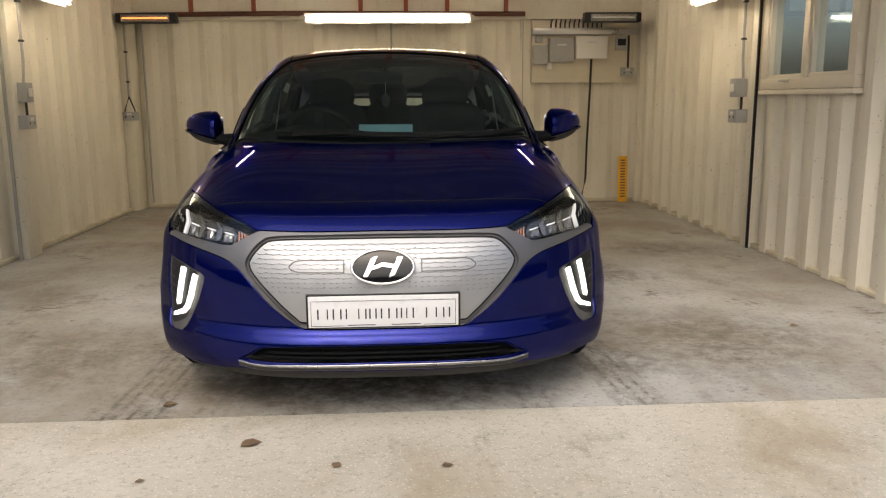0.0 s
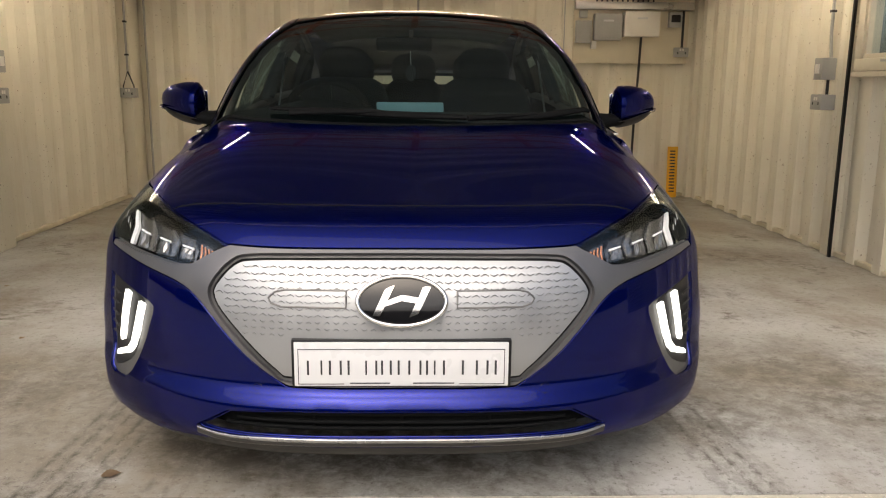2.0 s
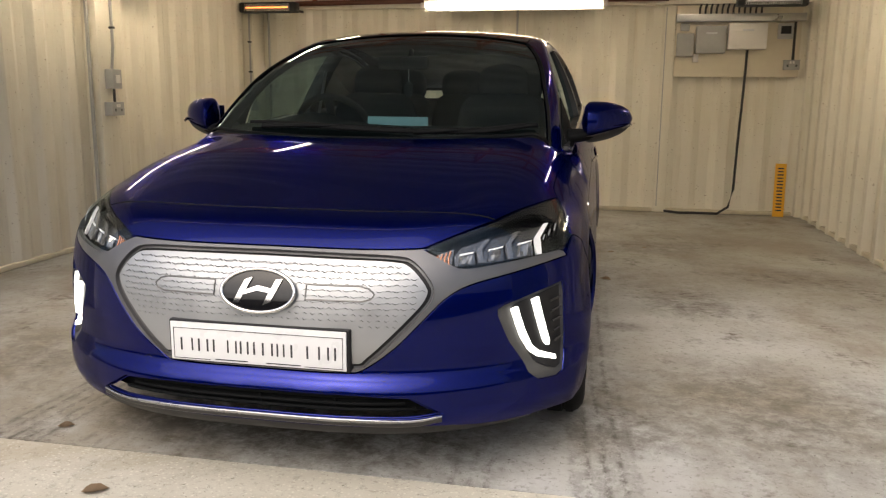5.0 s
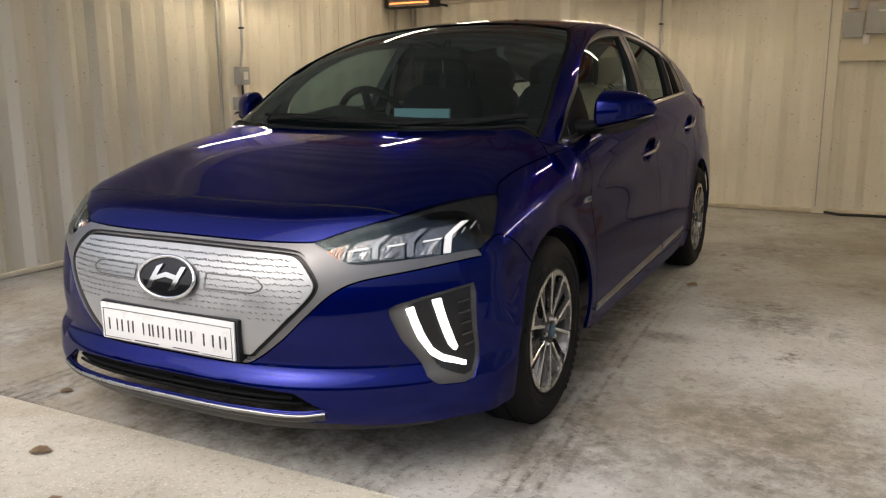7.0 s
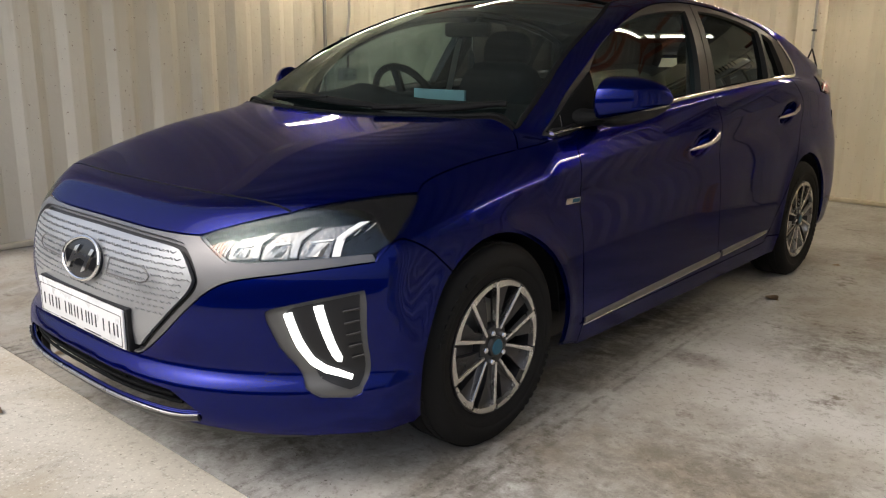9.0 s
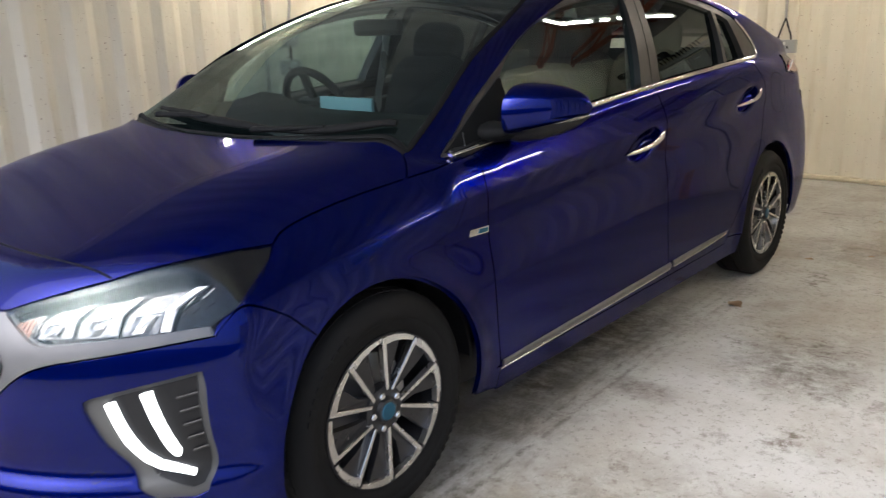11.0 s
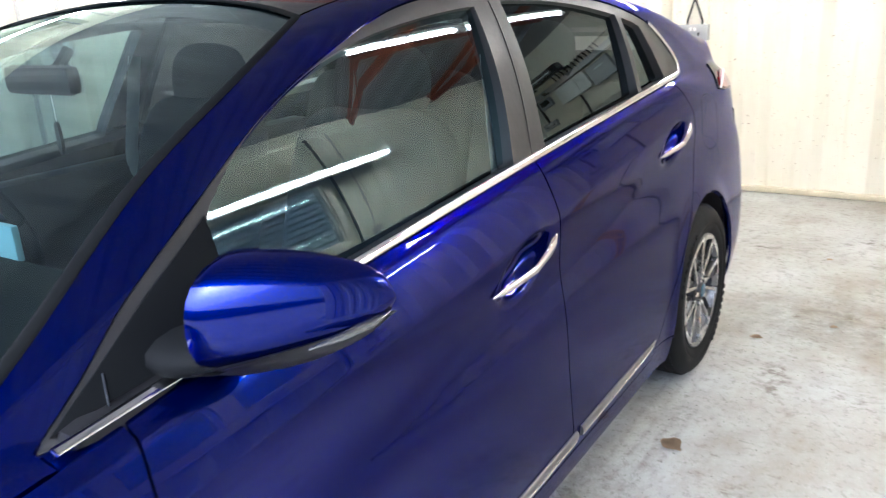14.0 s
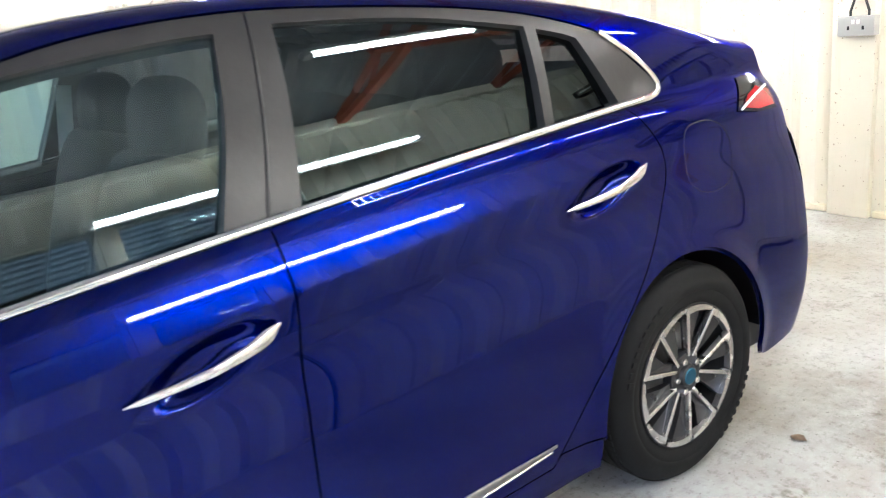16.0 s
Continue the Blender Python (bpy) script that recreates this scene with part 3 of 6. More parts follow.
def strip(name, line, mat, parent, radius=0.006, flat=0.5, off=0.0, both=True, label="", closed=False, sides=12):
    """A moulding along a line on the body."""
    p = np.array(line)
    p = p[np.isfinite(p).all(1)]
    n = gradient(p)
    for _ in range(6):
        n[1:-1] = n[:-2] + n[1:-1] + n[2:]
        n /= np.linalg.norm(n, axis=1, keepdims=True)
    p = p + n * off
    if closed:
        p, n = np.vstack([p, p[:1]]), np.vstack([n, n[:1]])
    d = np.gradient(p, axis=0)
    d /= np.maximum(np.linalg.norm(d, axis=1), 1e-9)[:, None]
    b = np.cross(d, n)
    b /= np.maximum(np.linalg.norm(b, axis=1), 1e-9)[:, None]
    rs = radius if hasattr(radius, "__len__") else [radius] * len(p)
    if len(rs) != len(p):
        rs = np.interp(np.linspace(0, 1, len(p)), np.linspace(0, 1, len(rs)), rs)
    ang = np.linspace(0, 2 * math.pi, sides, endpoint=False)
    v = np.vstack([p[i] + rs[i] * (np.cos(ang)[:, None] * b[i] + flat * np.sin(ang)[:, None] * n[i]) for i in range(len(p))])
    f = []
    for i in range(len(p) - 1):
        for k in range(sides):
            f.append((i * sides + k, i * sides + (k + 1) % sides, (i + 1) * sides + (k + 1) % sides, (i + 1) * sides + k))
    f += [tuple(range(sides))[::-1], tuple(range(len(v) - sides, len(v)))]
    made = []
    for s in ((1, -1) if both else (1,)):
        bm = bmesh.new()
        vs = [bm.verts.new(tuple(q * (s, 1, 1))) for q in v]
        for g in f:
            bm.faces.new([vs[k] for k in g])
        made.append(part(name, bm, mat, parent, label, 75))
    return made

# ---- the garage ----
XL, XR, YB, YF, YW, ZW = -2.80, 2.83, 6.28, 0.16, 0.55, 2.42


def corrugated(name, a, b, inward, z0, z1, pitch, depth, label, hole=None):
    """A wall of pressed steel from a to b on the ground, ribs upright, with an outer skin; hole: (s0, s1, z0, z1) along it."""
    a, b, inward = Vector((*a, 0)), Vector((*b, 0)), Vector((*inward, 0))
    run = (b - a).length
    way = (b - a) / run
    prof, s, i = [(0, 0)], 0, 0
    steps = ((0.30, 0), (0.20, depth), (0.30, depth), (0.20, 0))
    while s < run - 1e-6:
        ds, off = steps[i % 4]
        s = min(run, s + ds * pitch)
        prof.append((s, off))
        i += 1
    cuts = sorted({z0, z1, *(hole[2:] if hole else ())})
    if hole:
        for h in hole[:2]:
            k = next(j for j, q in enumerate(prof) if q[0] > h)
            (s0, o0), (s1, o1) = prof[k - 1], prof[k]
            prof.insert(k, (h, o0 + (o1 - o0) * (h - s0) / (s1 - s0)))
    bm = bmesh.new()
    for skin in (0, -0.05):
        grid = [[bm.verts.new(a + way * s + inward * ((o if skin == 0 else 0) + skin) + Vector((0, 0, z))) for z in cuts] for s, o in prof]
        for j in range(len(prof) - 1):
            for k in range(len(cuts) - 1):
                if hole and hole[0] - 1e-4 <= prof[j][0] and prof[j + 1][0] <= hole[1] + 1e-4 and cuts[k] >= hole[2] - 1e-4 and cuts[k + 1] <= hole[3] + 1e-4:
                    continue
                bm.faces.new((grid[j][k], grid[j + 1][k], grid[j + 1][k + 1], grid[j][k + 1]))
    return tagged(link_bm(name, bm, WALL), label, "wall", kind="structure")


corrugated("wall_west", (XL, YW), (XL, YB), (1, 0), 0, ZW, 0.30, 0.030, "cream painted corrugated steel side wall")
corrugated("wall_north", (XL, YB), (XR, YB), (0, -1), 0, ZW, 0.33, 0.03, "cream painted pressed steel end wall")
corrugated("wall_east", (XR, YB), (XR, YW), (-1, 0), 0, ZW, 0.30, 0.050, "cream painted corrugated steel wall with a window", (YB - 3.22, YB - 1.98, 1.20, 2.02))
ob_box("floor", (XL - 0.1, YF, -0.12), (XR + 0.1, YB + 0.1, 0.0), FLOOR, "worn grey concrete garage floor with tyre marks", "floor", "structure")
ob_box("ground", (-400, -400, -0.30), (400, 400, -0.125), APRON, "pale concrete ground outside", "ground", "structure")
ob_box("pavement", (-9, -9, -0.124), (9, YF - 0.003, -0.001), APRON, "pale rough concrete apron before the garage", "apron", "structure")


def roof_sheet():
    bm = bmesh.new()
    ridge = (XL + XR) / 2
    n = 90
    for y0, y1 in ((YW - 0.12, YB + 0.15),):
        rows = []
        for i in range(n + 1):
            y = y0 + (y1 - y0) * i / n
            up = 0.03 * (1 if i % 4 < 2 else 0)
            rows.append([bm.verts.new((x, y, z + up)) for x, z in ((XL - 0.3, 2.50), (ridge, 3.05), (XR + 0.3, 2.50))])
        for r, q in zip(rows, rows[1:]):
            for k in range(2):
                bm.faces.new((r[k], r[k + 1], q[k + 1], q[k]))
    bmesh.ops.solidify(bm, geom=bm.faces[:], thickness=0.004)
    return tagged(link_bm("ceiling", bm, SHEET), "bare grey corrugated roof sheeting", "ceiling", kind="structure")


roof_sheet()


def gable(name, y):
    """The triangle of wall under the roof slope."""
    bm = bmesh.new()
    mid = (XL + XR) / 2
    ends = []
    for yy in (y, y + 0.05):
        ends.append([bm.verts.new(p) for p in ((XL - 0.05, yy, ZW), (XR + 0.05, yy, ZW), (XR + 0.05, yy, 2.53), (mid, yy, 3.06), (XL - 0.05, yy, 2.53))])
    bm.faces.new(ends[0])
    bm.faces.new(ends[1])
    for k in range(5):
        bm.faces.new((ends[0][k], ends[0][(k + 1) % 5], ends[1][(k + 1) % 5], ends[1][k]))
    tagged(link_bm(name, bm, SHEET), "grey steel gable under the roof", "wall", kind="structure")


gable("wall_gable_back", YB + 0.0)
gable("wall_gable_front", YW - 0.09)
ob_box("wall_opposite", (-60, -13.4, -0.1), (60, -13.0, 3.4), BRICKISH, "dull brown building wall across the yard", "wall", "structure")

# ---- the car ----
car = tagged(empty("car", (0, 0, 0)), "deep metallic blue five-door electric hatchback parked with its running lights lit", "car")


def arch_line(ya, r, a0, a1):
    a = np.radians(np.linspace(a0, a1, 34))
    return cast(np.column_stack([np.full(34, 1.3), ya + r * np.cos(a), AXLE_Z + r * np.sin(a)]), (-1, 0, 0))


# lines of the body that panels share
lamp_top = space_line((0.441, 0.145, 0.699), (0.53, 0.222, 0.728), (0.618, 0.307, 0.756), (0.70, 0.44, 0.782), (0.786, 0.612, 0.804))
lamp_top_inner = space_line((0.441, 0.145, 0.699), (0.53, 0.222, 0.728), (0.618, 0.307, 0.756))
lamp_top_outer = space_line((0.618, 0.307, 0.756), (0.70, 0.44, 0.782), (0.786, 0.612, 0.804))
lamp_rear = space_line((0.786, 0.612, 0.804), (0.826, 0.565, 0.765), (0.842, 0.495, 0.715), (0.822, 0.403, 0.668))
lamp_low = space_line((0.822, 0.403, 0.668), (0.72, 0.292, 0.654), (0.60, 0.205, 0.638), (0.548, 0.178, 0.635), (0.52, 0.166, 0.645), (0.441, 0.145, 0.699))
hood_side = space_line((0.786, 0.612, 0.804), (0.766, 0.66, 0.822), (0.765, 0.77, 0.845), (0.775, 0.90, 0.868), (0.790, 1.05, 0.888))
hood_corner = top_line((0.790, 1.050), (0.765, 1.080), (0.738, 1.105), (0.715, 1.118))
hood_edge = top_line((0.715, 1.118), (0.60, 1.062), (0.40, 1.003), (0.15, 0.968), (0, 0.965))
hood_back = np.vstack([hood_corner, hood_edge])
wing_top = space_line((0.790, 1.05, 0.888), (0.800, 1.13, 0.900), (0.806, 1.225, 0.908))
seam = top_line((0, 0.262), (0.25, 0.264), (0.45, 0.28), (0.618, 0.307))
hex_rim = front_line((0, 0.672), (0.20, 0.671), (0.36, 0.668), (0.415, 0.655), (0.462, 0.605), (0.466, 0.575), (0.43, 0.525), (0.31, 0.405), (0.26, 0.385), (0, 0.385))
bezel_low = front_line((0.826, 0.648), (0.70, 0.625), (0.575, 0.600), (0.515, 0.568), (0.46, 0.513), (0.385, 0.435), (0.30, 0.372), (0.24, 0.362), (0, 0.362))
bump_seam = space_line((0.826, 0.408, 0.650), (0.840, 0.475, 0.700), (0.862, 0.52, 0.690), (0.887, 0.575, 0.655))
ARCH_F, ARCH_R = 0.352, 0.362
front_arch_nose = arch_line(AXLE_F, ARCH_F, 128, 197)
front_arch_back = arch_line(AXLE_F, ARCH_F, 128, -14)
rear_arch = arch_line(AXLE_R, ARCH_R, 186, -6)
door_front = side_line((1.320, 0.915), (1.305, 0.81), (1.302, 0.67), (1.302, 0.42), (1.328, 0.262))
door_mid = side_line((2.447, 1.008), (2.449, 0.90), (2.440, 0.80), (2.418, 0.60), (2.414, 0.44), (2.445, 0.268))
door_rear = side_line((3.473, 1.058), (3.515, 0.975), (3.530, 0.88), (3.490, 0.79), (3.411, 0.686), (3.255, 0.53), (3.09, 0.352), (3.02, 0.272))
BY = np.linspace(1.320, 3.473, 110)
belt_line = cast(np.column_stack([np.full(110, 1.3), BY, belt(BY) - 0.002]), (-1, 0, 0))
dlo_top = side_line((1.225, 0.910), (1.30, 0.962), (1.40, 1.040), (1.55, 1.132), (1.72, 1.222), (1.88, 1.285), (2.10, 1.352), (2.30, 1.386), (2.57, 1.396), (2.89, 1.374), (3.10, 1.350), (3.275, 1.318), (3.46, 1.262), (3.535, 1.205))
dlo_back = side_line((3.535, 1.205), (3.615, 1.130), (3.638, 1.100), (3.610, 1.072), (3.473, 1.062))
screen_side = top_line((0.715, 1.138), (0.695, 1.30), (0.664, 1.464), (0.625, 1.683), (0.577, 1.86), (0.532, 1.985))
screen_low = top_line((0, 0.985), (0.2, 0.995), (0.432, 1.040), (0.60, 1.090), (0.715, 1.138))
screen_top = top_line((0.532, 1.985), (0.4, 2.015), (0.2, 2.035), (0, 2.04))
roof_side = top_line((0.532, 1.985), (0.545, 2.3), (0.56, 2.7), (0.555, 3.05), (0.53, 3.25))
roof_back = top_line((0.53, 3.25), (0.3, 3.20), (0, 3.18))
tail_seam = top_line((0.53, 3.25), (0.50, 3.6), (0.49, 3.9), (0.50, 4.18))

crease_y = np.linspace(0.5, 4.4, 200)
crease_line = side_line(*np.column_stack([crease_y, crease(crease_y)]))
belt_ridge = side_line(*np.column_stack([crease_y[38:], belt(crease_y[38:]) - 0.026]))

# sheet metal
full = lambda *ls: join(*ls, *[mirrored(l) for l in ls[::-1]])
panel("bonnet", [full(seam, lamp_top_outer, hood_side, hood_back)], (0, 0.25, -1), PAINT, car, both=False, step=0.024)
nose_front = front_line((0, 0.694), (0.25, 0.694), (0.40, 0.697), (0.441, 0.699))
panel("bonnet_nose", [full(nose_front, lamp_top_inner, seam[::-1])], (0, 1, -0.9), PAINT, car, both=False, step=0.018)
pocket = front_line((0.649, 0.524), (0.663, 0.533), (0.74, 0.556), (0.818, 0.577), (0.824, 0.54), (0.831, 0.40), (0.831, 0.310), (0.815, 0.299), (0.765, 0.304), (0.735, 0.332), (0.68, 0.432), (0.651, 0.507), sharp=True)
intake_top = front_line((0, 0.314), (0.28, 0.312), (0.43, 0.300), (0.520, 0.248), sharp=True)
lip_line = front_line((0.520, 0.248), (0.435, 0.238), (0.28, 0.239), (0, 0.240))
intake = full(intake_top, lip_line)
low = np.vstack([front_line((0, 0.212), (0.40, 0.212), (0.52, 0.208), (0.62, 0.196), (0.74, 0.19)), side_line((0.36, 0.19), (0.42, 0.19), (0.50, 0.195))])
bumper_half = [bezel_low[::-1], bump_seam, front_arch_nose, low[::-1]]
panel("front_bumper", [full(*bumper_half), pocket, mirrored(pocket), intake], "radial", PAINT, car, both=False, step=0.02, weld=True)
panel("front_wing", [join(bump_seam[::-1], lamp_rear[::-1][14:], hood_side, wing_top, side_line((1.225, 0.908), (1.320, 0.915)), door_front, side_line((1.328, 0.262), (1.32, 0.20)), front_arch_back[::-1])], (-1, 0.12, -0.45), PAINT, car, step=0.02, ridges=[crease_line])
panel("front_door_panel", [join(door_front[::-1], belt_line[BY < 2.447], door_mid, side_line((2.445, 0.268), (1.328, 0.262)))], (-1, 0, 0), PAINT, car, step=0.022, ridges=[crease_line, belt_ridge], fine=((HANDLES[0][0], HANDLES[0][1], 0.15),))
panel("rear_door_panel", [join(door_mid[::-1], belt_line[BY > 2.447], door_rear, side_line((3.02, 0.272), (2.445, 0.268)))], (-1, 0, 0), PAINT, car, step=0.022, ridges=[crease_line, belt_ridge], fine=((HANDLES[1][0], HANDLES[1][1], 0.15),))
panel("sill", [join(side_line((1.32, 0.20), (1.328, 0.262), sharp=True), side_line((1.328, 0.262), (2.445, 0.268), (3.02, 0.272)), side_line((3.02, 0.272), (3.05, 0.30), (3.19, 0.285), (3.195, 0.19), sharp=True), side_line((3.195, 0.19), (1.32, 0.19)))], (-1, 0, 0), PAINT, car)
rear_low = side_line((3.92, 0.275), (3.98, 0.22), (4.18, 0.22))
quarter = join(door_rear[::-1], dlo_back[::-1], dlo_top[::-1], wing_top[::-1], hood_corner, top_line((0.715, 1.118), (0.715, 1.138)), screen_side, roof_side, tail_seam,
               space_line((0.50, 4.18, 1.13), (0.62, 4.17, 1.10), (0.71, 4.17, 1.05), (0.775, 4.17, 0.96), (0.80, 4.22, 0.80), (0.815, 4.25, 0.60), (0.815, 4.24, 0.35), (0.81, 4.20, 0.22)), rear_low[::-1], rear_arch[::-1], side_line((3.20, 0.285), (3.05, 0.30), (3.02, 0.272), sharp=True))
panel("body_side", [quarter], (-1, 0.02, -0.42), PAINT, car, step=0.022, ridges=[crease_line])
panel("roof_panel", [full(screen_top[::-1], roof_side, roof_back)], (0, 0, -1), GLOSSBLACK, car, "gloss black roof panel", both=False, step=0.04)
hatch_mid = top_line((0, 4.24), (0.3, 4.225), (0.50, 4.18))
panel("rear_window", [full(roof_back[::-1], tail_seam[:len(tail_seam) * 3 // 4], top_line((0.49, 3.9), (0.25, 3.96), (0, 3.98)))], (0, 0, -1), TINTED, car, both=False, step=0.06, off=-0.003)
panel("tailgate_spoiler", [full(top_line((0, 3.98), (0.25, 3.96), (0.49, 3.9)), top_line((0.49, 3.9), (0.50, 4.18)), hatch_mid[::-1])], (0, 0, -1), PAINT, car, both=False, step=0.05)


def tail_cap():
    """The tail between the two flanks."""
    bm = bmesh.new()
    rows = []
    for z in np.linspace(0.22, 1.10, 16):
        wide = 0.79 if z < 0.9 else 0.79 - 1.3 * (z - 0.9)
        ys = float(tail(z))
        rows.append([bm.verts.new((x, ys - 0.085 * (abs(x) / 0.7) ** 4 - 0.025, z)) for x in np.linspace(-wide, wide, 20)])
    for a, b in zip(rows, rows[1:]):
        for k in range(19):
            bm.faces.new((a[k], a[k + 1], b[k + 1], b[k]))
    part("tailgate", bm, PAINT, car)


tail_cap()

strip("bonnet_gap", np.vstack([mirrored(seam)[::-1], seam]), CABIN, car, 0.0034, 0.5, -0.0006, both=False)

# glass
panel("windscreen", [full(screen_low, screen_side, screen_top)], (0, 0.3, -1), CLEAR, car, "clear windscreen", both=False, step=0.05, off=-0.004, depth=0.004, flange=0)
panel("shade_band", [full(top_line((0, 1.905), (0.10, 1.91), (0.17, 1.945), (0.35, 1.945), (0.549, 1.925)), top_line((0.549, 1.925), (0.532, 1.985)), screen_top)], (0, 0.3, -1), BLACK, car, "black windscreen shade band", both=False, off=-0.010, depth=0, gap=0)
strip("windscreen_seal", full(screen_low, screen_side, screen_top), CABIN, car, 0.009, 0.22, 0.0, both=False, closed=True)
dlo = join(dlo_top, dlo_back, belt_line[::-1], side_line((1.320, 0.915), (1.225, 0.908)))
front_pane = np.vstack([side_line((1.532, 0.962), (1.538, 1.085), (1.566, 1.122), sharp=True), side_line((1.566, 1.122), (1.64, 1.176), (1.75, 1.233), (1.90, 1.288), (2.07, 1.325), (2.25, 1.347), (2.40, 1.358), (2.472, 1.360))])
front_pane = join(front_pane, side_line((2.472, 1.360), (2.428, 1.20), (2.364, 1.022)), side_line((2.364, 1.022), (2.0, 0.996), (1.532, 0.957)))
rear_pane = join(side_line((2.596, 1.366), (2.80, 1.357), (3.0, 1.336), (3.228, 1.297)), side_line((3.228, 1.297), (3.186, 1.066), sharp=True), side_line((3.186, 1.066), (2.85, 1.052), (2.525, 1.034)), side_line((2.525, 1.034), (2.565, 1.20), (2.596, 1.366)))
quarter_pane = join(side_line((3.263, 1.287), (3.34, 1.268), (3.385, 1.252), sharp=True), side_line((3.385, 1.252), (3.462, 1.082), sharp=True), side_line((3.462, 1.082), (3.220, 1.070)), side_line((3.220, 1.070), (3.263, 1.287), sharp=True))
panel("window_frame", [dlo, front_pane, rear_pane, quarter_pane], (-1, 0, -0.2), SATIN, car, "satin black window surround", off=-0.003, gap=0.001, flange=0.0, depth=0.045, step=0.05)


def pane_face(y, z):
    """The slightly bowed sheet of the side glass, set back behind its frame."""
    dz = z - belt(y)
    flat_glass = glass_width(y) - 0.030 - 0.26 * dz - 0.42 * dz * np.abs(dz)
    q = np.clip((2.0 - y) / 0.5, 0, 1)
    flat_glass = flat_glass - 0.036 * q * q * (3 - 2 * q)
    hull = cast(np.column_stack([0 * y + 1.3, y, z]), (-1, 0, 0))[:, 0] - 0.006
    return 0.5 * (flat_glass + hull - np.sqrt((flat_glass - hull) ** 2 + 0.008 ** 2))


def side_pane(name, loop, mat, label):
    v, f, n = sheet([loop], (-1, 0, -0.2), gap=-0.004, flange=0.0, depth=0, step=0.022)
    y, z, e = v[:, 1], v[:, 2], 0.004
    x = pane_face(y, z)
    n = np.column_stack([1 + 0 * x, -(pane_face(y + e, z) - pane_face(y - e, z)) / (2 * e), -(pane_face(y, z + e) - pane_face(y, z - e)) / (2 * e)])
    n /= np.linalg.norm(n, axis=1, keepdims=True)
    v = np.column_stack([x, y, z])
    for s in (1, -1):
        k = (s, 1, 1)
        ob = new(name, mesh_from(name, v * k, f if s == 1 else [g[::-1] for g in f], mat, True, n * k))
        ob.parent = car
        tagged(ob, label)


side_pane("front_window", front_pane, CLEAR, "clear glass")
side_pane("rear_window_pane", rear_pane, TINTED, "dark tinted glass")
side_pane("quarter_window", quarter_pane, TINTED, "dark tinted glass")
CY = np.linspace(1.232, 3.56, 120)
chrome_run = cast(np.column_stack([np.full(120, 1.3), CY, belt(CY) + 0.006]), (-1, 0, 0))
chrome_run[:, 0] = np.polyval(np.polyfit(CY[16:] - 2.3, chrome_run[16:, 0], 3), CY - 2.3) + 0.002
chrome_low = np.vstack([chrome_run, side_line((3.575, 1.073), (3.622, 1.082), (3.638, 1.104), (3.608, 1.150), (3.550, 1.203), (3.475, 1.258))])
strip("chrome_moulding", chrome_low, CHROME, car, 0.0095, 0.5, 0.0, label="bright chrome window strip")
strip("pillar_gap", side_line((2.449, 1.012), (2.505, 1.20), (2.552, 1.393)), BLACK, car, 0.003, 0.4, -0.002)


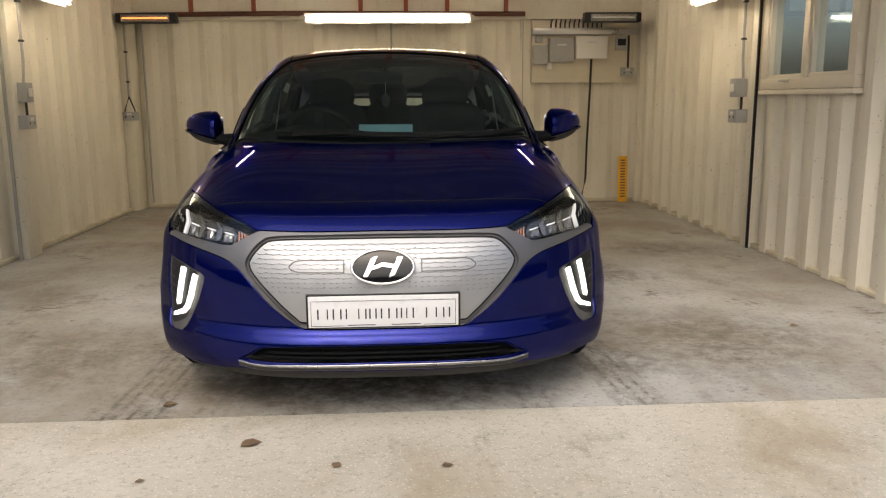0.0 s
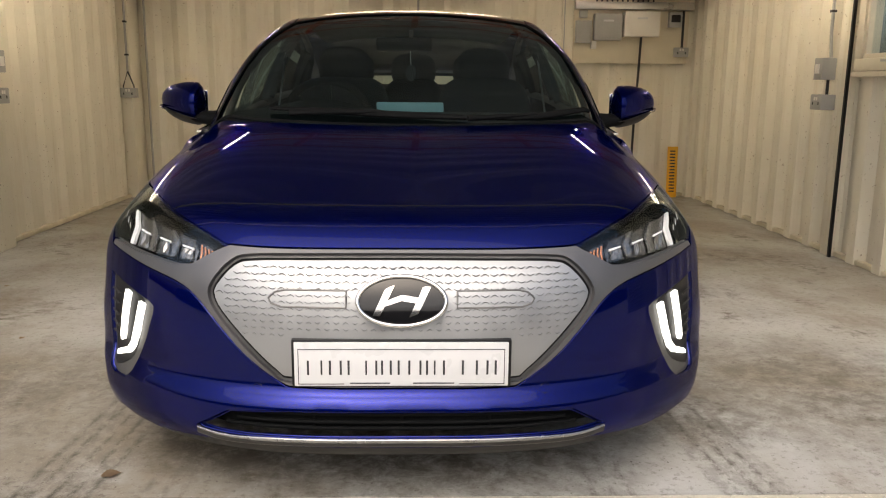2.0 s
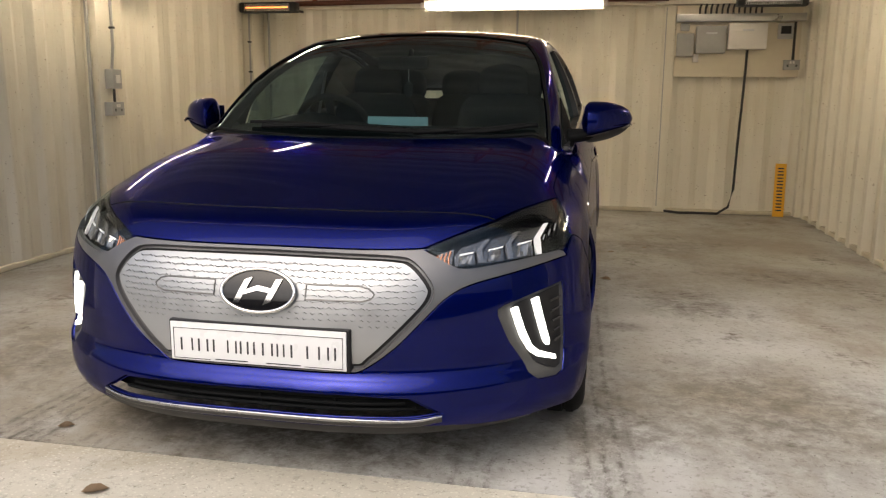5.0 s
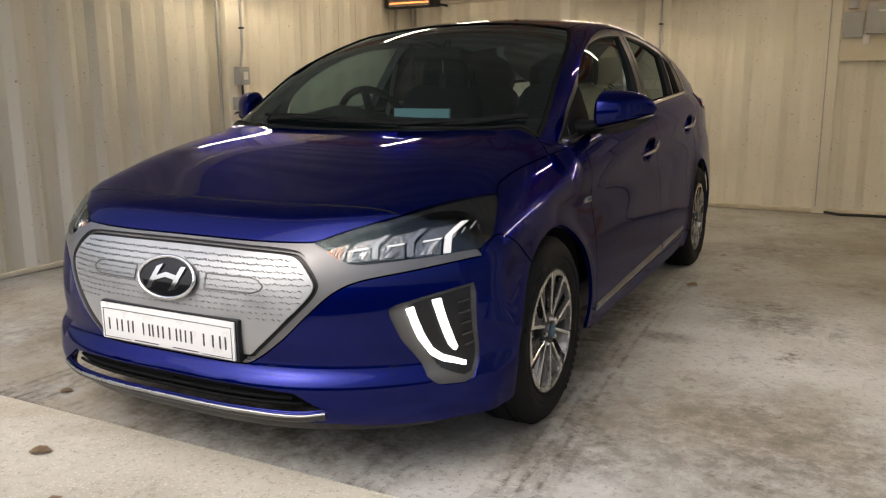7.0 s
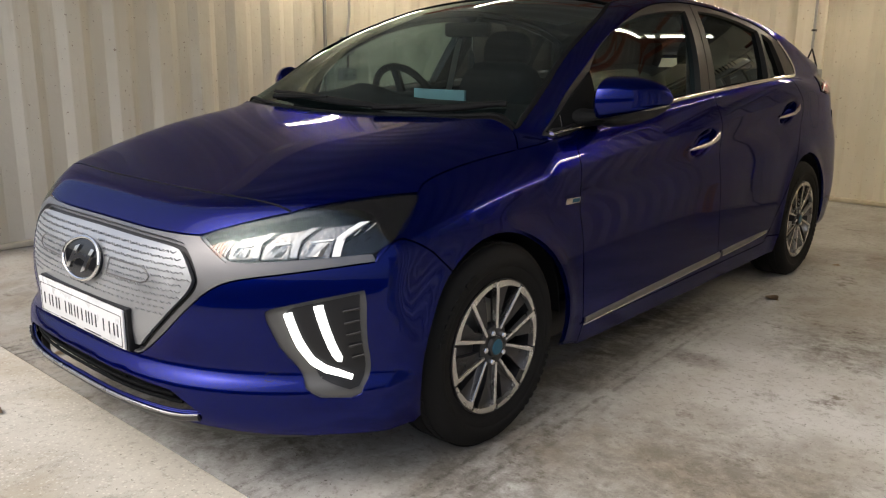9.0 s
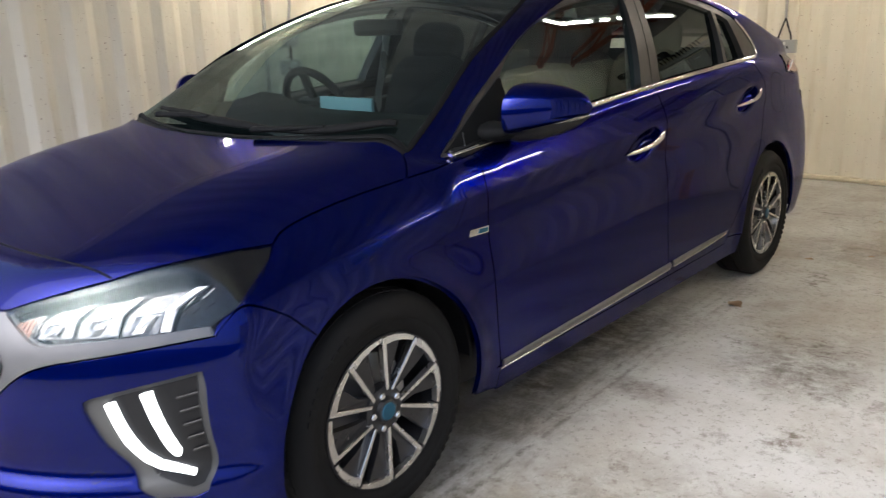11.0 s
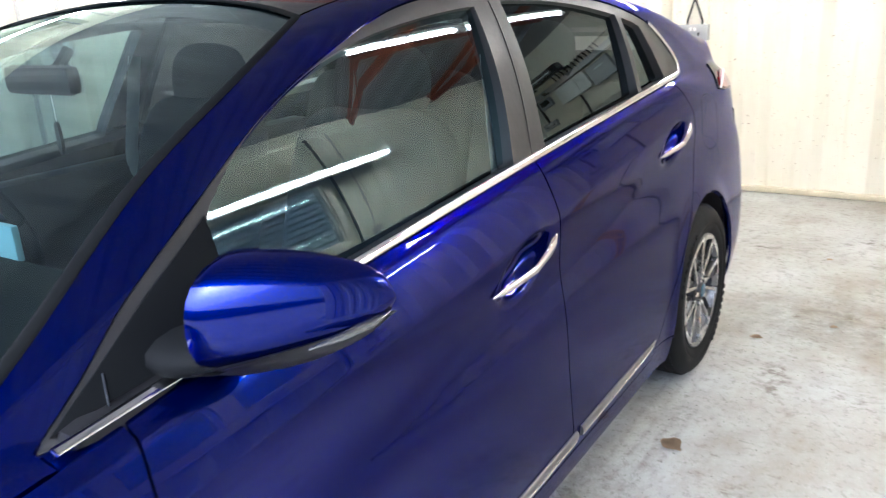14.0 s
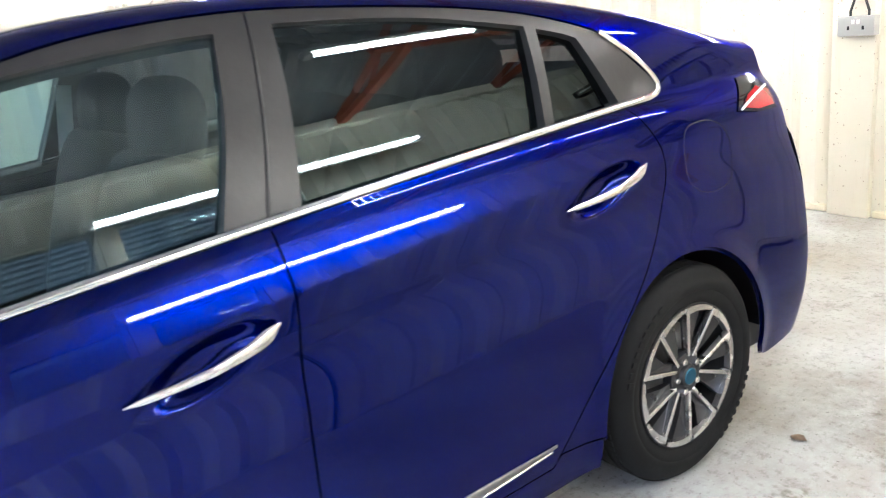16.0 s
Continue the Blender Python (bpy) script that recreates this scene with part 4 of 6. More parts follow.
# wheels
def wheel_at(ya, sx):
    """A tyre on a ten-spoke two-tone rim with its nuts."""
    w = tagged(empty("wheel", (sx * 0.890, ya, AXLE_Z)), "")
    w.parent = car
    tyre = [(-0.20, 0.200), (-0.205, 0.25), (-0.195, 0.295), (-0.175, 0.311), (-0.155, TYRE_R), (-0.140, TYRE_R), (-0.138, 0.308), (-0.128, 0.308), (-0.126, TYRE_R), (-0.075, TYRE_R), (-0.073, 0.308), (-0.063, 0.308), (-0.061, TYRE_R), (-0.040, 0.313), (-0.018, 0.300), (-0.004, 0.280), (0.0, 0.262), (-0.001, 0.250), (-0.004, 0.246), (-0.004, 0.238), (-0.007, 0.226), (-0.014, 0.212), (-0.022, 0.203)]
    s = Matrix.Diagonal((sx, 1, 1, 1))
    def put(name, bm, mat, label="", smooth=35, parent=w):
        bmesh.ops.transform(bm, matrix=s, verts=bm.verts[:])
        return part(name, bm, mat, parent, label, smooth)
    put("tyre", lathe_bm(tyre, 72), RUBBER, "black rubber tyre")
    bm = bmesh.new()
    for row, (x0, x1, r) in enumerate(((-0.060, -0.036, 0.3142), (-0.036, -0.019, 0.3002))):
        for k in range(84):
            a = 2 * math.pi * (k + 0.4 * row) / 84
            turn = Matrix.Rotation(a, 4, "X")
            box(bm, (x0, -0.0085, r - 0.012), (x1, 0.0085, r), 0, turn)
    tagged(put("tread", bm, RUBBER, "black tread blocks", None), kind="stuff")
    for j in range(2):
        for k in range(9):
            a = 2 * math.pi * j / 2 + 0.10 * k + 0.5
            blk = box_bm((-0.004, -0.008, 0.262), (0.0012, 0.008, 0.278), 0, Matrix.Rotation(a, 4, "X"))
            put("sidewall_mark", blk, RUBBER, "", None)
    put("rim_lip", lathe_bm([(-0.018, 0.209), (-0.011, 0.2085), (-0.010, 0.2055), (-0.022, 0.203), (-0.045, 0.196), (-0.15, 0.182)], 72), RIMDARK, "dark alloy rim edge")
    put("rim_barrel", lathe_bm([(-0.15, 0.182), (-0.17, 0.10), (-0.17, 0.0)], 40), BLACK)
    put("brake_disc", lathe_bm([(-0.085, 0.0), (-0.085, 0.135), (-0.095, 0.135)], 40), GALV)
    def blade(pts, z0, z1, name, mat, label, bevel=0.0):
        bm = bmesh.new()
        lo = [bm.verts.new((z0, r * math.cos(t), r * math.sin(t))) for r, t in pts]
        hi = [bm.verts.new((z1 if r > 0.1 else z1 - 0.006, r * math.cos(t), r * math.sin(t))) for r, t in pts]
        n = len(pts)
        bm.faces.new(hi)
        bm.faces.new(lo)
        for i in range(n):
            bm.faces.new((lo[i], lo[(i + 1) % n], hi[(i + 1) % n], hi[i]))
        if bevel:
            bmesh.ops.bevel(bm, geom=bm.edges[:], offset=bevel, segments=1, affect="EDGES")
        put(name, bm, mat, label, None)
    for k in range(10):
        a = math.radians(90 + 36 * k)
        lean = 0.16 if k % 2 else -0.16
        blade([(0.055, a + lean - 0.10), (0.055, a + lean + 0.09), (0.203, a + 0.034), (0.203, a - 0.034)], -0.032, -0.011, "spoke", RIM, "machined silver spoke", 0.0015)
        blade([(0.2045, a - 0.03), (0.2045, a - 0.20), (0.2045, a - 0.38), (0.2045, a - 0.565), (0.194, a - 0.565), (0.190, a - 0.38), (0.187, a - 0.20), (0.183, a - 0.03)], -0.030, -0.0105, "rim_segment", RIM, "machined silver edge segment")
        blade([(0.056, a + lean - 0.06), (0.188, a - 0.02), (0.190, a - 0.36), (0.11, a - 0.30), (0.060, a + lean - 0.38)], -0.045, -0.024, "spoke_web", RIMDARK, "dark grey painted spoke web")
    put("hub", lathe_bm([(-0.05, 0.068), (-0.024, 0.064), (-0.020, 0.055), (-0.022, 0.034), (-0.012, 0.031), (-0.009, 0.027), (-0.008, 0.0)], 36), RIMDARK)
    put("hub_cap", lathe_bm([(-0.010, 0.026), (-0.0065, 0.022), (-0.006, 0.0)], 30), CAPBLUE, "blue and silver hub cap")
    for k in range(5):
        a = 2 * math.pi * (k + 0.5) / 5
        put("wheel_nut", lathe_bm([(-0.03, 0.011), (-0.014, 0.010), (-0.011, 0.007), (-0.011, 0.0)], 6, Matrix.Translation((0, 0.047 * math.cos(a), 0.047 * math.sin(a)))), CHROME)
    return w


CAPBLUE = material("hub cap blue", (0.03, 0.12, 0.20), 0.3, 0.7)
for ya in (AXLE_F, AXLE_R):
    for sx in (1, -1):
        wheel_at(ya, sx)


def arch_liner(ya, r, sx):
    """The dark well above a wheel."""
    bm = bmesh.new()
    rows = []
    for x, k in ((0.862, 0.006), (0.85, 0.03), (0.62, 0.03)):
        rows.append([bm.verts.new((sx * x, ya + (r + k) * math.cos(t), AXLE_Z + (r + k) * math.sin(t))) for t in np.radians(np.linspace(2, 178, 30))])
    hub = bm.verts.new((sx * 0.62, ya, AXLE_Z))
    for a, b in zip(rows, rows[1:]):
        for k in range(29):
            bm.faces.new((a[k], a[k + 1], b[k + 1], b[k]))
    for k in range(29):
        bm.faces.new((rows[2][k], rows[2][k + 1], hub))
    part("wheel_arch_liner", bm, BLACK, car)


for sx in (1, -1):
    arch_liner(AXLE_F, ARCH_F, sx)
    arch_liner(AXLE_R, ARCH_R, sx)
part("underbody", box_bm((-0.74, 0.30, 0.17), (0.74, 4.2, 0.30), 0.02), BLACK, car)


# nose: grille face, surround, lamps, plate
hex_full = full(hex_rim[::-1][::-1])
outer_hex = front_line((0, 0.683), (0.20, 0.682), (0.368, 0.679), (0.425, 0.664), (0.474, 0.610), (0.479, 0.571), (0.440, 0.517), (0.318, 0.395), (0.262, 0.374), (0, 0.374))
hex_outer_full = full(outer_hex)
panel("grille_surround", [full(nose_front, lamp_low[::-1], bezel_low), hex_outer_full], (0, 1, -0.05), GUNMETAL, car, "gunmetal grey grille surround", both=False, step=0.03, off=-0.001)
panel("grille_gap", [full(nose_front, lamp_low[::-1], bezel_low)], (0, 1, -0.05), BLACK, car, both=False, step=0.05, off=-0.018, gap=0.004, depth=0)
grille = panel("grille_face", [hex_full], (0, 1, 0), EMBOSSED, car, "embossed silver blanked grille", both=False, step=0.025, off=-0.002, depth=0.014, flange=0)[0]
pill = front_line((0.135, 0.603), (0.285, 0.603), (0.310, 0.597), (0.326, 0.582), (0.318, 0.570), (0.295, 0.563), (0.135, 0.563), (0.135, 0.603), sharp=True)[:-1]
strip("grille_outline", pill, SILLTRIM, car, 0.0022, 0.8, -0.001, closed=True)


def ellipse(cx, cz, rx, rz, n=56):
    t = np.linspace(0, 2 * math.pi, n, endpoint=False)
    return front_line(*np.column_stack([cx + rx * np.cos(t), cz + rz * np.sin(t)]), sharp=True)


badge = panel("badge_disc", [ellipse(0, 0.577, 0.108, 0.056)], (0, 1, 0), GLOSSBLACK, car, "gloss black oval badge", both=False, off=0.010, depth=0.016, flange=0, gap=0)[0]
strip("badge_ring", ellipse(0, 0.577, 0.107, 0.055), CHROME, car, 0.0055, 0.8, 0.011, both=False, closed=True)
for pts in (((-0.070, 0.545), (-0.052, 0.545), (-0.018, 0.612), (-0.040, 0.604)), ((0.070, 0.609), (0.052, 0.609), (0.018, 0.542), (0.040, 0.550)), ((-0.040, 0.567), (0.0, 0.579), (0.034, 0.574), (0.040, 0.586), (0.0, 0.592), (-0.034, 0.580))):
    panel("badge_bar", [front_line(*pts, pts[0], sharp=True)[:-1]], (0, 1, 0), CHROME, car, "chrome badge bar", both=False, off=0.014, depth=0.004, flange=0, gap=0.0, step=0.03)


def grille_ribs():
    """Rows of small pressed arcs on the blanked grille, their shadow lines painted darker."""
    bm = bmesh.new()
    hexline = np.array(hex_full)[:, [0, 2]]
    def inside(x, z, m=0.010):
        hit = False
        for a, b in zip(hexline, np.roll(hexline, -1, 0)):
            if (a[1] > z) != (b[1] > z) and x < a[0] + (z - a[1]) / (b[1] - a[1]) * (b[0] - a[0]):
                hit = not hit
        d = np.min(np.hypot(hexline[:, 0] - x, hexline[:, 1] - z))
        return hit and d > m
    arcs = []
    for r in range(11):
        z = 0.494 + 0.0158 * r
        half, rise = (0.0098, 0.0052) if r > 2 else (0.0066, 0.0044)
        for c in range(-20, 21):
            x = 0.0226 * c
            bow = 1 if (r + c) % 2 else -1
            if (x / 0.116) ** 2 + ((z - 0.577) / 0.064) ** 2 < 1 or not inside(x, z, 0.014) or z < 0.50 and abs(x) < 0.275:
                continue
            for u in (-1, -0.5, 0, 0.5, 1):
                arcs.append((x + half * u, -0.3, z + bow * (rise * abs(u) ** 1.5 - 0.5 * rise)))
    arcs = cast(np.array(arcs), (0, 1, 0), 1.0).reshape(-1, 5, 3)
    for a in arcs:
        rows = []
        for k, p in enumerate(a):
            w = 0.0012 if 0 < k < 4 else 0.0006
            h = 0.0009 if 0 < k < 4 else 0.0
            rows.append([bm.verts.new((p[0], p[1] - y, p[2] + z)) for y, z in ((-0.004, w), (h, 0.0), (-0.004, -w))])
        for p, q in zip(rows, rows[1:]):
            for k in range(2):
                bm.faces.new((p[k], p[k + 1], q[k + 1], q[k]))
    tagged(part("grille_ribs", bm, EMBOSSSHADE, car, "rows of small pressed arcs, their shade painted in darker silver", 40), kind="stuff")


grille_ribs()


def number_plate():
    p = empty("number_plate", (0, 0.016, 0.4285))
    p.parent = car
    tagged(p, "white show plate in a black holder")
    part("holder", box_bm((-0.268, 0.004, -0.062), (0.268, 0.045, 0.060), 0.006), BLACK, p)
    part("plate", box_bm((-0.26, -0.004, -0.0555), (0.26, 0.003, 0.0555), 0.003), PLATE, p)
    bm = bmesh.new()
    for lo, hi in (((-0.250, 0.0375), (0.250, 0.039)), ((-0.250, -0.0505), (-0.14, -0.049)), ((0.14, -0.0505), (0.250, -0.049)), ((-0.2505, -0.0505), (-0.249, 0.039)), ((0.249, -0.0505), (0.2505, 0.039))):
        box(bm, (lo[0], -0.0052, lo[1]), (hi[0], -0.0038, hi[1]))
    part("plate_border", bm, INK, p)
    for a, b in ((-0.229, -0.224), (-0.196, -0.192), (-0.176, -0.171), (-0.150, -0.145), (-0.131, -0.126), (-0.088, -0.084), (-0.064, -0.059),
                 (-0.050, -0.045), (-0.029, -0.024), (-0.010, -0.005), (0.016, 0.021), (0.043, 0.048), (0.059, 0.064), (0.078, 0.082), (0.100, 0.105),
                 (0.146, 0.151), (0.180, 0.185), (0.206, 0.211), (0.226, 0.231)):
        part("text_bar", box_bm((a, -0.0054, -0.026), (b, -0.0038, 0.010)), INK, p)
    for a, b in ((-0.125, -0.028), (0.028, 0.128)):
        part("text_bar", box_bm((a, -0.0054, -0.0490), (b, -0.0038, -0.0465)), INK, p)


number_plate()

# lower intake
panel("intake_mesh", [intake], (0, 1, 0), CABIN, car, "black lower air intake", both=False, off=-0.045, gap=-0.004, depth=0, step=0.05)
for z, w in ((0.297, 0.36), (0.278, 0.42), (0.260, 0.45)):
    strip("intake_slat", front_line((-w, z), (0, z), (w, z)), CABIN, car, 0.005, 0.9, -0.028, both=False)
for x in (-0.22, 0.0, 0.22):
    strip("intake_bar", front_line((x, 0.250), (x, 0.308), sharp=True), CABIN, car, 0.004, 0.9, -0.034, both=False)
lip_full = front_line((-0.513, 0.247), (-0.435, 0.2375), (-0.28, 0.2405), (0, 0.242), (0.28, 0.2405), (0.435, 0.2375), (0.513, 0.247))
strip("bumper_lip", lip_full, LIPMETAL, car, [0.003, 0.0062, 0.0062, 0.0062, 0.0062, 0.003], 0.7, 0.006, both=False, label="satin chrome lower lip")
strip("lip_backing", lip_full - (0, 0, 0.010), SATIN, car, 0.011, 0.6, 0.0, both=False, label="dark lower bumper edge")
panel("valance", [full(front_line((0, 0.212), (0.40, 0.212), (0.52, 0.208), (0.62, 0.196), (0.74, 0.19)), front_line((0.74, 0.175), (0.4, 0.172), (0, 0.172)))], (0, 1, 0), BLACK, car, both=False, off=-0.006, depth=0, gap=0)

# running lights in their pockets
panel("lamp_pocket", [pocket], (-0.45, 1, 0), POCKET, car, "grey running light pocket", off=-0.010, depth=0, gap=-0.003, step=0.03)
well = front_line((0.70, 0.536), (0.812, 0.569), (0.824, 0.40), (0.824, 0.330), (0.812, 0.322), (0.752, 0.352), (0.725, 0.40), (0.69, 0.528), sharp=True)
panel("pocket_floor", [well], (-0.45, 1, 0), BLACK, car, off=-0.008, depth=0.02, flange=0, gap=0, step=0.03)
led_long = front_line((0.684, 0.521), (0.700, 0.527), (0.721, 0.458), (0.741, 0.405), (0.760, 0.382), (0.806, 0.358), (0.807, 0.345), (0.757, 0.364), (0.733, 0.386), (0.710, 0.436), (0.684, 0.521), sharp=True)[:-1]
led_short = front_line((0.737, 0.540), (0.754, 0.545), (0.789, 0.404), (0.786, 0.392), (0.778, 0.394), (0.771, 0.410), (0.737, 0.540), sharp=True)[:-1]
for l in (led_long, led_short):
    panel("led_strip", [l], (-0.45, 1, 0), LED, car, "lit white running light", off=0.001, depth=0.010, flange=0, gap=0.001, step=0.03)
for k in range(5):
    z = 0.525 - 0.031 * k
    strip("fin", front_line((0.788 + 0.004 * k, z), (0.815 + 0.002 * k, z + 0.008)), SATIN, car, 0.003, 1.0, -0.003)

def facet_bowl(x0, x1, z0, z1, seed):
    """A small reflector of flat bright facets on each side of the nose."""
    rnd = random.Random(seed)
    nx, nz = 5, 3
    xs, zs = np.linspace(x0, x1, nx), np.linspace(z0, z1, nz)
    grid = cast(np.array([(x, -0.5, z) for z in zs for x in xs]), (0, 1, 0))
    deep = np.array([-0.017 + rnd.uniform(-0.006, 0.004) for _ in range(nx * nz)])
    grid = grid + gradient(grid) * deep[:, None]
    faces = [(r * nx + c, r * nx + c + 1, (r + 1) * nx + c + 1, (r + 1) * nx + c) for r in range(nz - 1) for c in range(nx - 1)]
    for s in (1, -1):
        bm = bmesh.new()
        vs = [bm.verts.new(tuple(p * (s, 1, 1))) for p in grid]
        for f in faces:
            a, b, c, d = [vs[k] for k in (f if s == 1 else f[::-1])]
            bm.faces.new((a, b, c))
            bm.faces.new((a, c, d))
        part("reflector_facets", bm, CLEARPOST, car, "bright faceted reflector", None)


# head lamps
lamp_loop = join(lamp_top, lamp_rear, lamp_low)
LW = (-0.42, 1, -0.15)
panel("headlamp_housing", [lamp_loop], LW, GLOSSBLACK, car, "black headlamp housing", off=-0.040, depth=0, gap=-0.004, step=0.04)
panel("headlamp_lens", [lamp_loop], LW, LENSGLASS, car, "clear headlamp lens", off=0.001, depth=0.006, flange=0.0, gap=0.002, step=0.03)
panel("lamp_mask", [join(lamp_top[4:], lamp_rear, space_line((0.822, 0.403, 0.668), (0.815, 0.435, 0.70), (0.785, 0.455, 0.745), (0.72, 0.43, 0.755), (0.61, 0.275, 0.740), (0.51, 0.190, 0.716), (0.455, 0.150, 0.703)))], LW, GLOSSBLACK, car, off=-0.006, depth=0.02, flange=0, gap=0.002)
for k, (a, b) in enumerate(((0.535, 0.603), (0.612, 0.680), (0.689, 0.757))):
    up = lambda x: 0.706 + (x - 0.5) * 0.175
    dn = lambda x: 0.654 + (x - 0.5) * 0.035
    mz = (up(b) + dn(b)) / 2
    cell = front_line((a, dn(a)), (b - 0.012, dn(b)), (b - 0.020, mz), (b, up(b) - 0.004), (a + 0.012, up(a) - 0.004), (a - 0.006, mz - 0.006), (a, dn(a)), sharp=True)[:-1]
    panel("lamp_cell", [cell], LW, REFLECT, car, "bright led reflector cell", off=-0.022, depth=0.014, flange=0, gap=0.001, step=0.03)
    lens = front_line((a + 0.008, mz - 0.008), (b - 0.024, mz - 0.002), (b - 0.022, mz + 0.002), (a + 0.008, mz - 0.003), (a + 0.008, mz - 0.008), sharp=True)[:-1]
    panel("lamp_optic", [lens], LW, LAMPWHITE, car, off=-0.018, depth=0.003, flange=0, gap=0, step=0.03)
    chev = front_line((b - 0.008, dn(b) + 0.002), (b + 0.006, dn(b) + 0.002), (b - 0.003, mz + 0.004), (b + 0.014, up(b) - 0.004), (b + 0.001, up(b) - 0.004), (b - 0.018, mz + 0.004), (b - 0.008, dn(b) + 0.002), sharp=True)[:-1]
    panel("lamp_chevron", [chev], LW, LAMPWHITE if k == 2 else CLEARPOST, car, off=-0.012, depth=0.008, flange=0, gap=0, step=0.03)
    facet_bowl(a + 0.010, b - 0.026, dn((a + b) / 2) + 0.004, mz - 0.006, 11 + k)
turn_loop = front_line((0.468, 0.672), (0.525, 0.650), (0.527, 0.702), (0.49, 0.692), (0.468, 0.672), sharp=True)[:-1]
panel("turn_reflector", [turn_loop], LW, REFLECT, car, "ribbed indicator reflector", off=-0.020, depth=0.004, flange=0, gap=0, step=0.03)
for k in range(4):
    x = 0.484 + 0.0105 * k
    strip("amber_rib", front_line((x + 0.003, 0.668 - 0.004 * k), (x - 0.001, 0.676), (x + 0.002, 0.684 + 0.0035 * k)), AMBER, car, 0.0026, 0.7, -0.013, label="amber tinted rib")
for k in range(3):
    x = 0.755 + 0.014 * k
    strip("lamp_tick", front_line((x, 0.700 + 0.010 * k), (x + 0.003, 0.712 + 0.012 * k)), GREYBOX, car, 0.0014, 0.8, 0.001)


# parking sensors, side badge, mouldings
def ring_at(y_or_x, z, r):
    t = np.linspace(0, 2 * math.pi, 18, endpoint=False)
    return front_line(*np.column_stack([y_or_x + r * np.cos(t), z + r * np.sin(t)]), sharp=True)


for x, z in ((0.357, 0.355), (0.660, 0.355)):
    strip("parking_sensor", ring_at(x, z, 0.0115), GLOSSBLACK, car, 0.0012, 0.6, 0.0, closed=True)
strip("sill_moulding", side_line((1.335, 0.282), (1.9, 0.298), (2.450, 0.314)), SILLTRIM, car, [0.010, 0.014, 0.014, 0.014], 0.5, 0.002, label="grey metal sill moulding")
strip("sill_moulding", side_line((2.475, 0.315), (2.8, 0.325), (3.03, 0.334)), SILLTRIM, car, [0.014, 0.014, 0.011, 0.004], 0.5, 0.002, label="grey metal sill moulding")
strip("sill_bright_line", side_line((1.320, 0.268), (1.9, 0.284), (2.445, 0.300)), CHROME, car, 0.0035, 0.7, 0.006)
strip("sill_bright_line", side_line((2.478, 0.302), (2.8, 0.313), (3.01, 0.327)), CHROME, car, 0.0035, 0.7, 0.006)
panel("wing_badge", [side_line((1.213, 0.695), (1.216, 0.714), (1.302, 0.712), (1.299, 0.693), (1.213, 0.695), sharp=True)[:-1]], (-1, 0, 0), CHROME, car, "small silver and blue wing badge", off=0.002, depth=0.003, flange=0, gap=0)
panel("wing_badge_field", [side_line((1.255, 0.6975), (1.257, 0.7095), (1.297, 0.7085), (1.295, 0.6965), (1.255, 0.6975), sharp=True)[:-1]], (-1, 0, 0), CAPBLUE, car, off=0.0035, depth=0.001, flange=0, gap=0)
t = np.linspace(0, 2 * math.pi, 60, endpoint=False)
flap = side_line(*np.column_stack([3.725 + 0.108 * np.sign(np.cos(t)) * np.abs(np.cos(t)) ** 0.75 - 0.06 * np.sin(t) * 0.4, 0.895 + 0.098 * np.sign(np.sin(t)) * np.abs(np.sin(t)) ** 0.75]), sharp=True)
strip("charge_flap_gap", flap, BLACK, car, 0.0022, 0.4, -0.0006, closed=True)

# door handles
for yh, zh in HANDLES:
    y0, y1, z0 = yh - 0.148, yh + 0.140, zh - 0.014
    line = side_line((y0, z0), (yh - 0.05, z0 + 0.010), (yh + 0.05, z0 + 0.024), (yh + 0.10, z0 + 0.036), (y1, z0 + 0.056))
    line[:, 0] = np.interp(np.linspace(0, 1, len(line)), (0, 0.5, 1), (line[0, 0], line[0, 0] + 0.020, line[-1, 0] + 0.008)) + 0.004
    n = len(line)
    w = np.interp(np.linspace(0, 1, n), (0, 0.12, 0.5, 0.72, 0.88, 1), (0.002, 0.008, 0.010, 0.013, 0.016, 0.003))
    for s in (1, -1):
        part("door_handle", tube_bm([tuple(p * (s, 1, 1)) for p in line], list(w), 12, flat=0.55, up=(1, 0, 0)), CHROME, car, "chrome door handle", 60)

# tail lamps
tail_loop = settle(smooth_line(((0.80, 3.895, 0.985), (0.80, 3.945, 1.045), (0.75, 4.00, 1.085), (0.72, 4.08, 1.065), (0.75, 4.105, 1.01), (0.785, 4.105, 0.965), (0.81, 4.0, 0.972), (0.80, 3.895, 0.985)), sharp=True))[:-1]
panel("tail_lamp_surround", [tail_loop], (-1, -0.3, -0.2), GLOSSBLACK, car, "black tail lamp edge", off=0.004, depth=0.012, flange=0, gap=0)
red_loop = settle(smooth_line(((0.80, 3.925, 0.990), (0.79, 3.975, 1.025), (0.76, 4.05, 1.035), (0.76, 4.095, 1.01), (0.785, 4.095, 0.975), (0.81, 4.0, 0.980), (0.80, 3.925, 0.990)), sharp=True))[:-1]
panel("tail_lamp_lens", [red_loop], (-1, -0.3, -0.2), TAILRED, car, "red tail lamp lens", off=0.008, depth=0.006, flange=0, gap=0)
strip("tail_lamp_bar", settle(smooth_line(((0.80, 3.905, 0.985), (0.79, 3.96, 1.00), (0.775, 4.04, 1.02), (0.765, 4.09, 1.03)))), LAMPWHITE, car, 0.004, 0.7, 0.010)


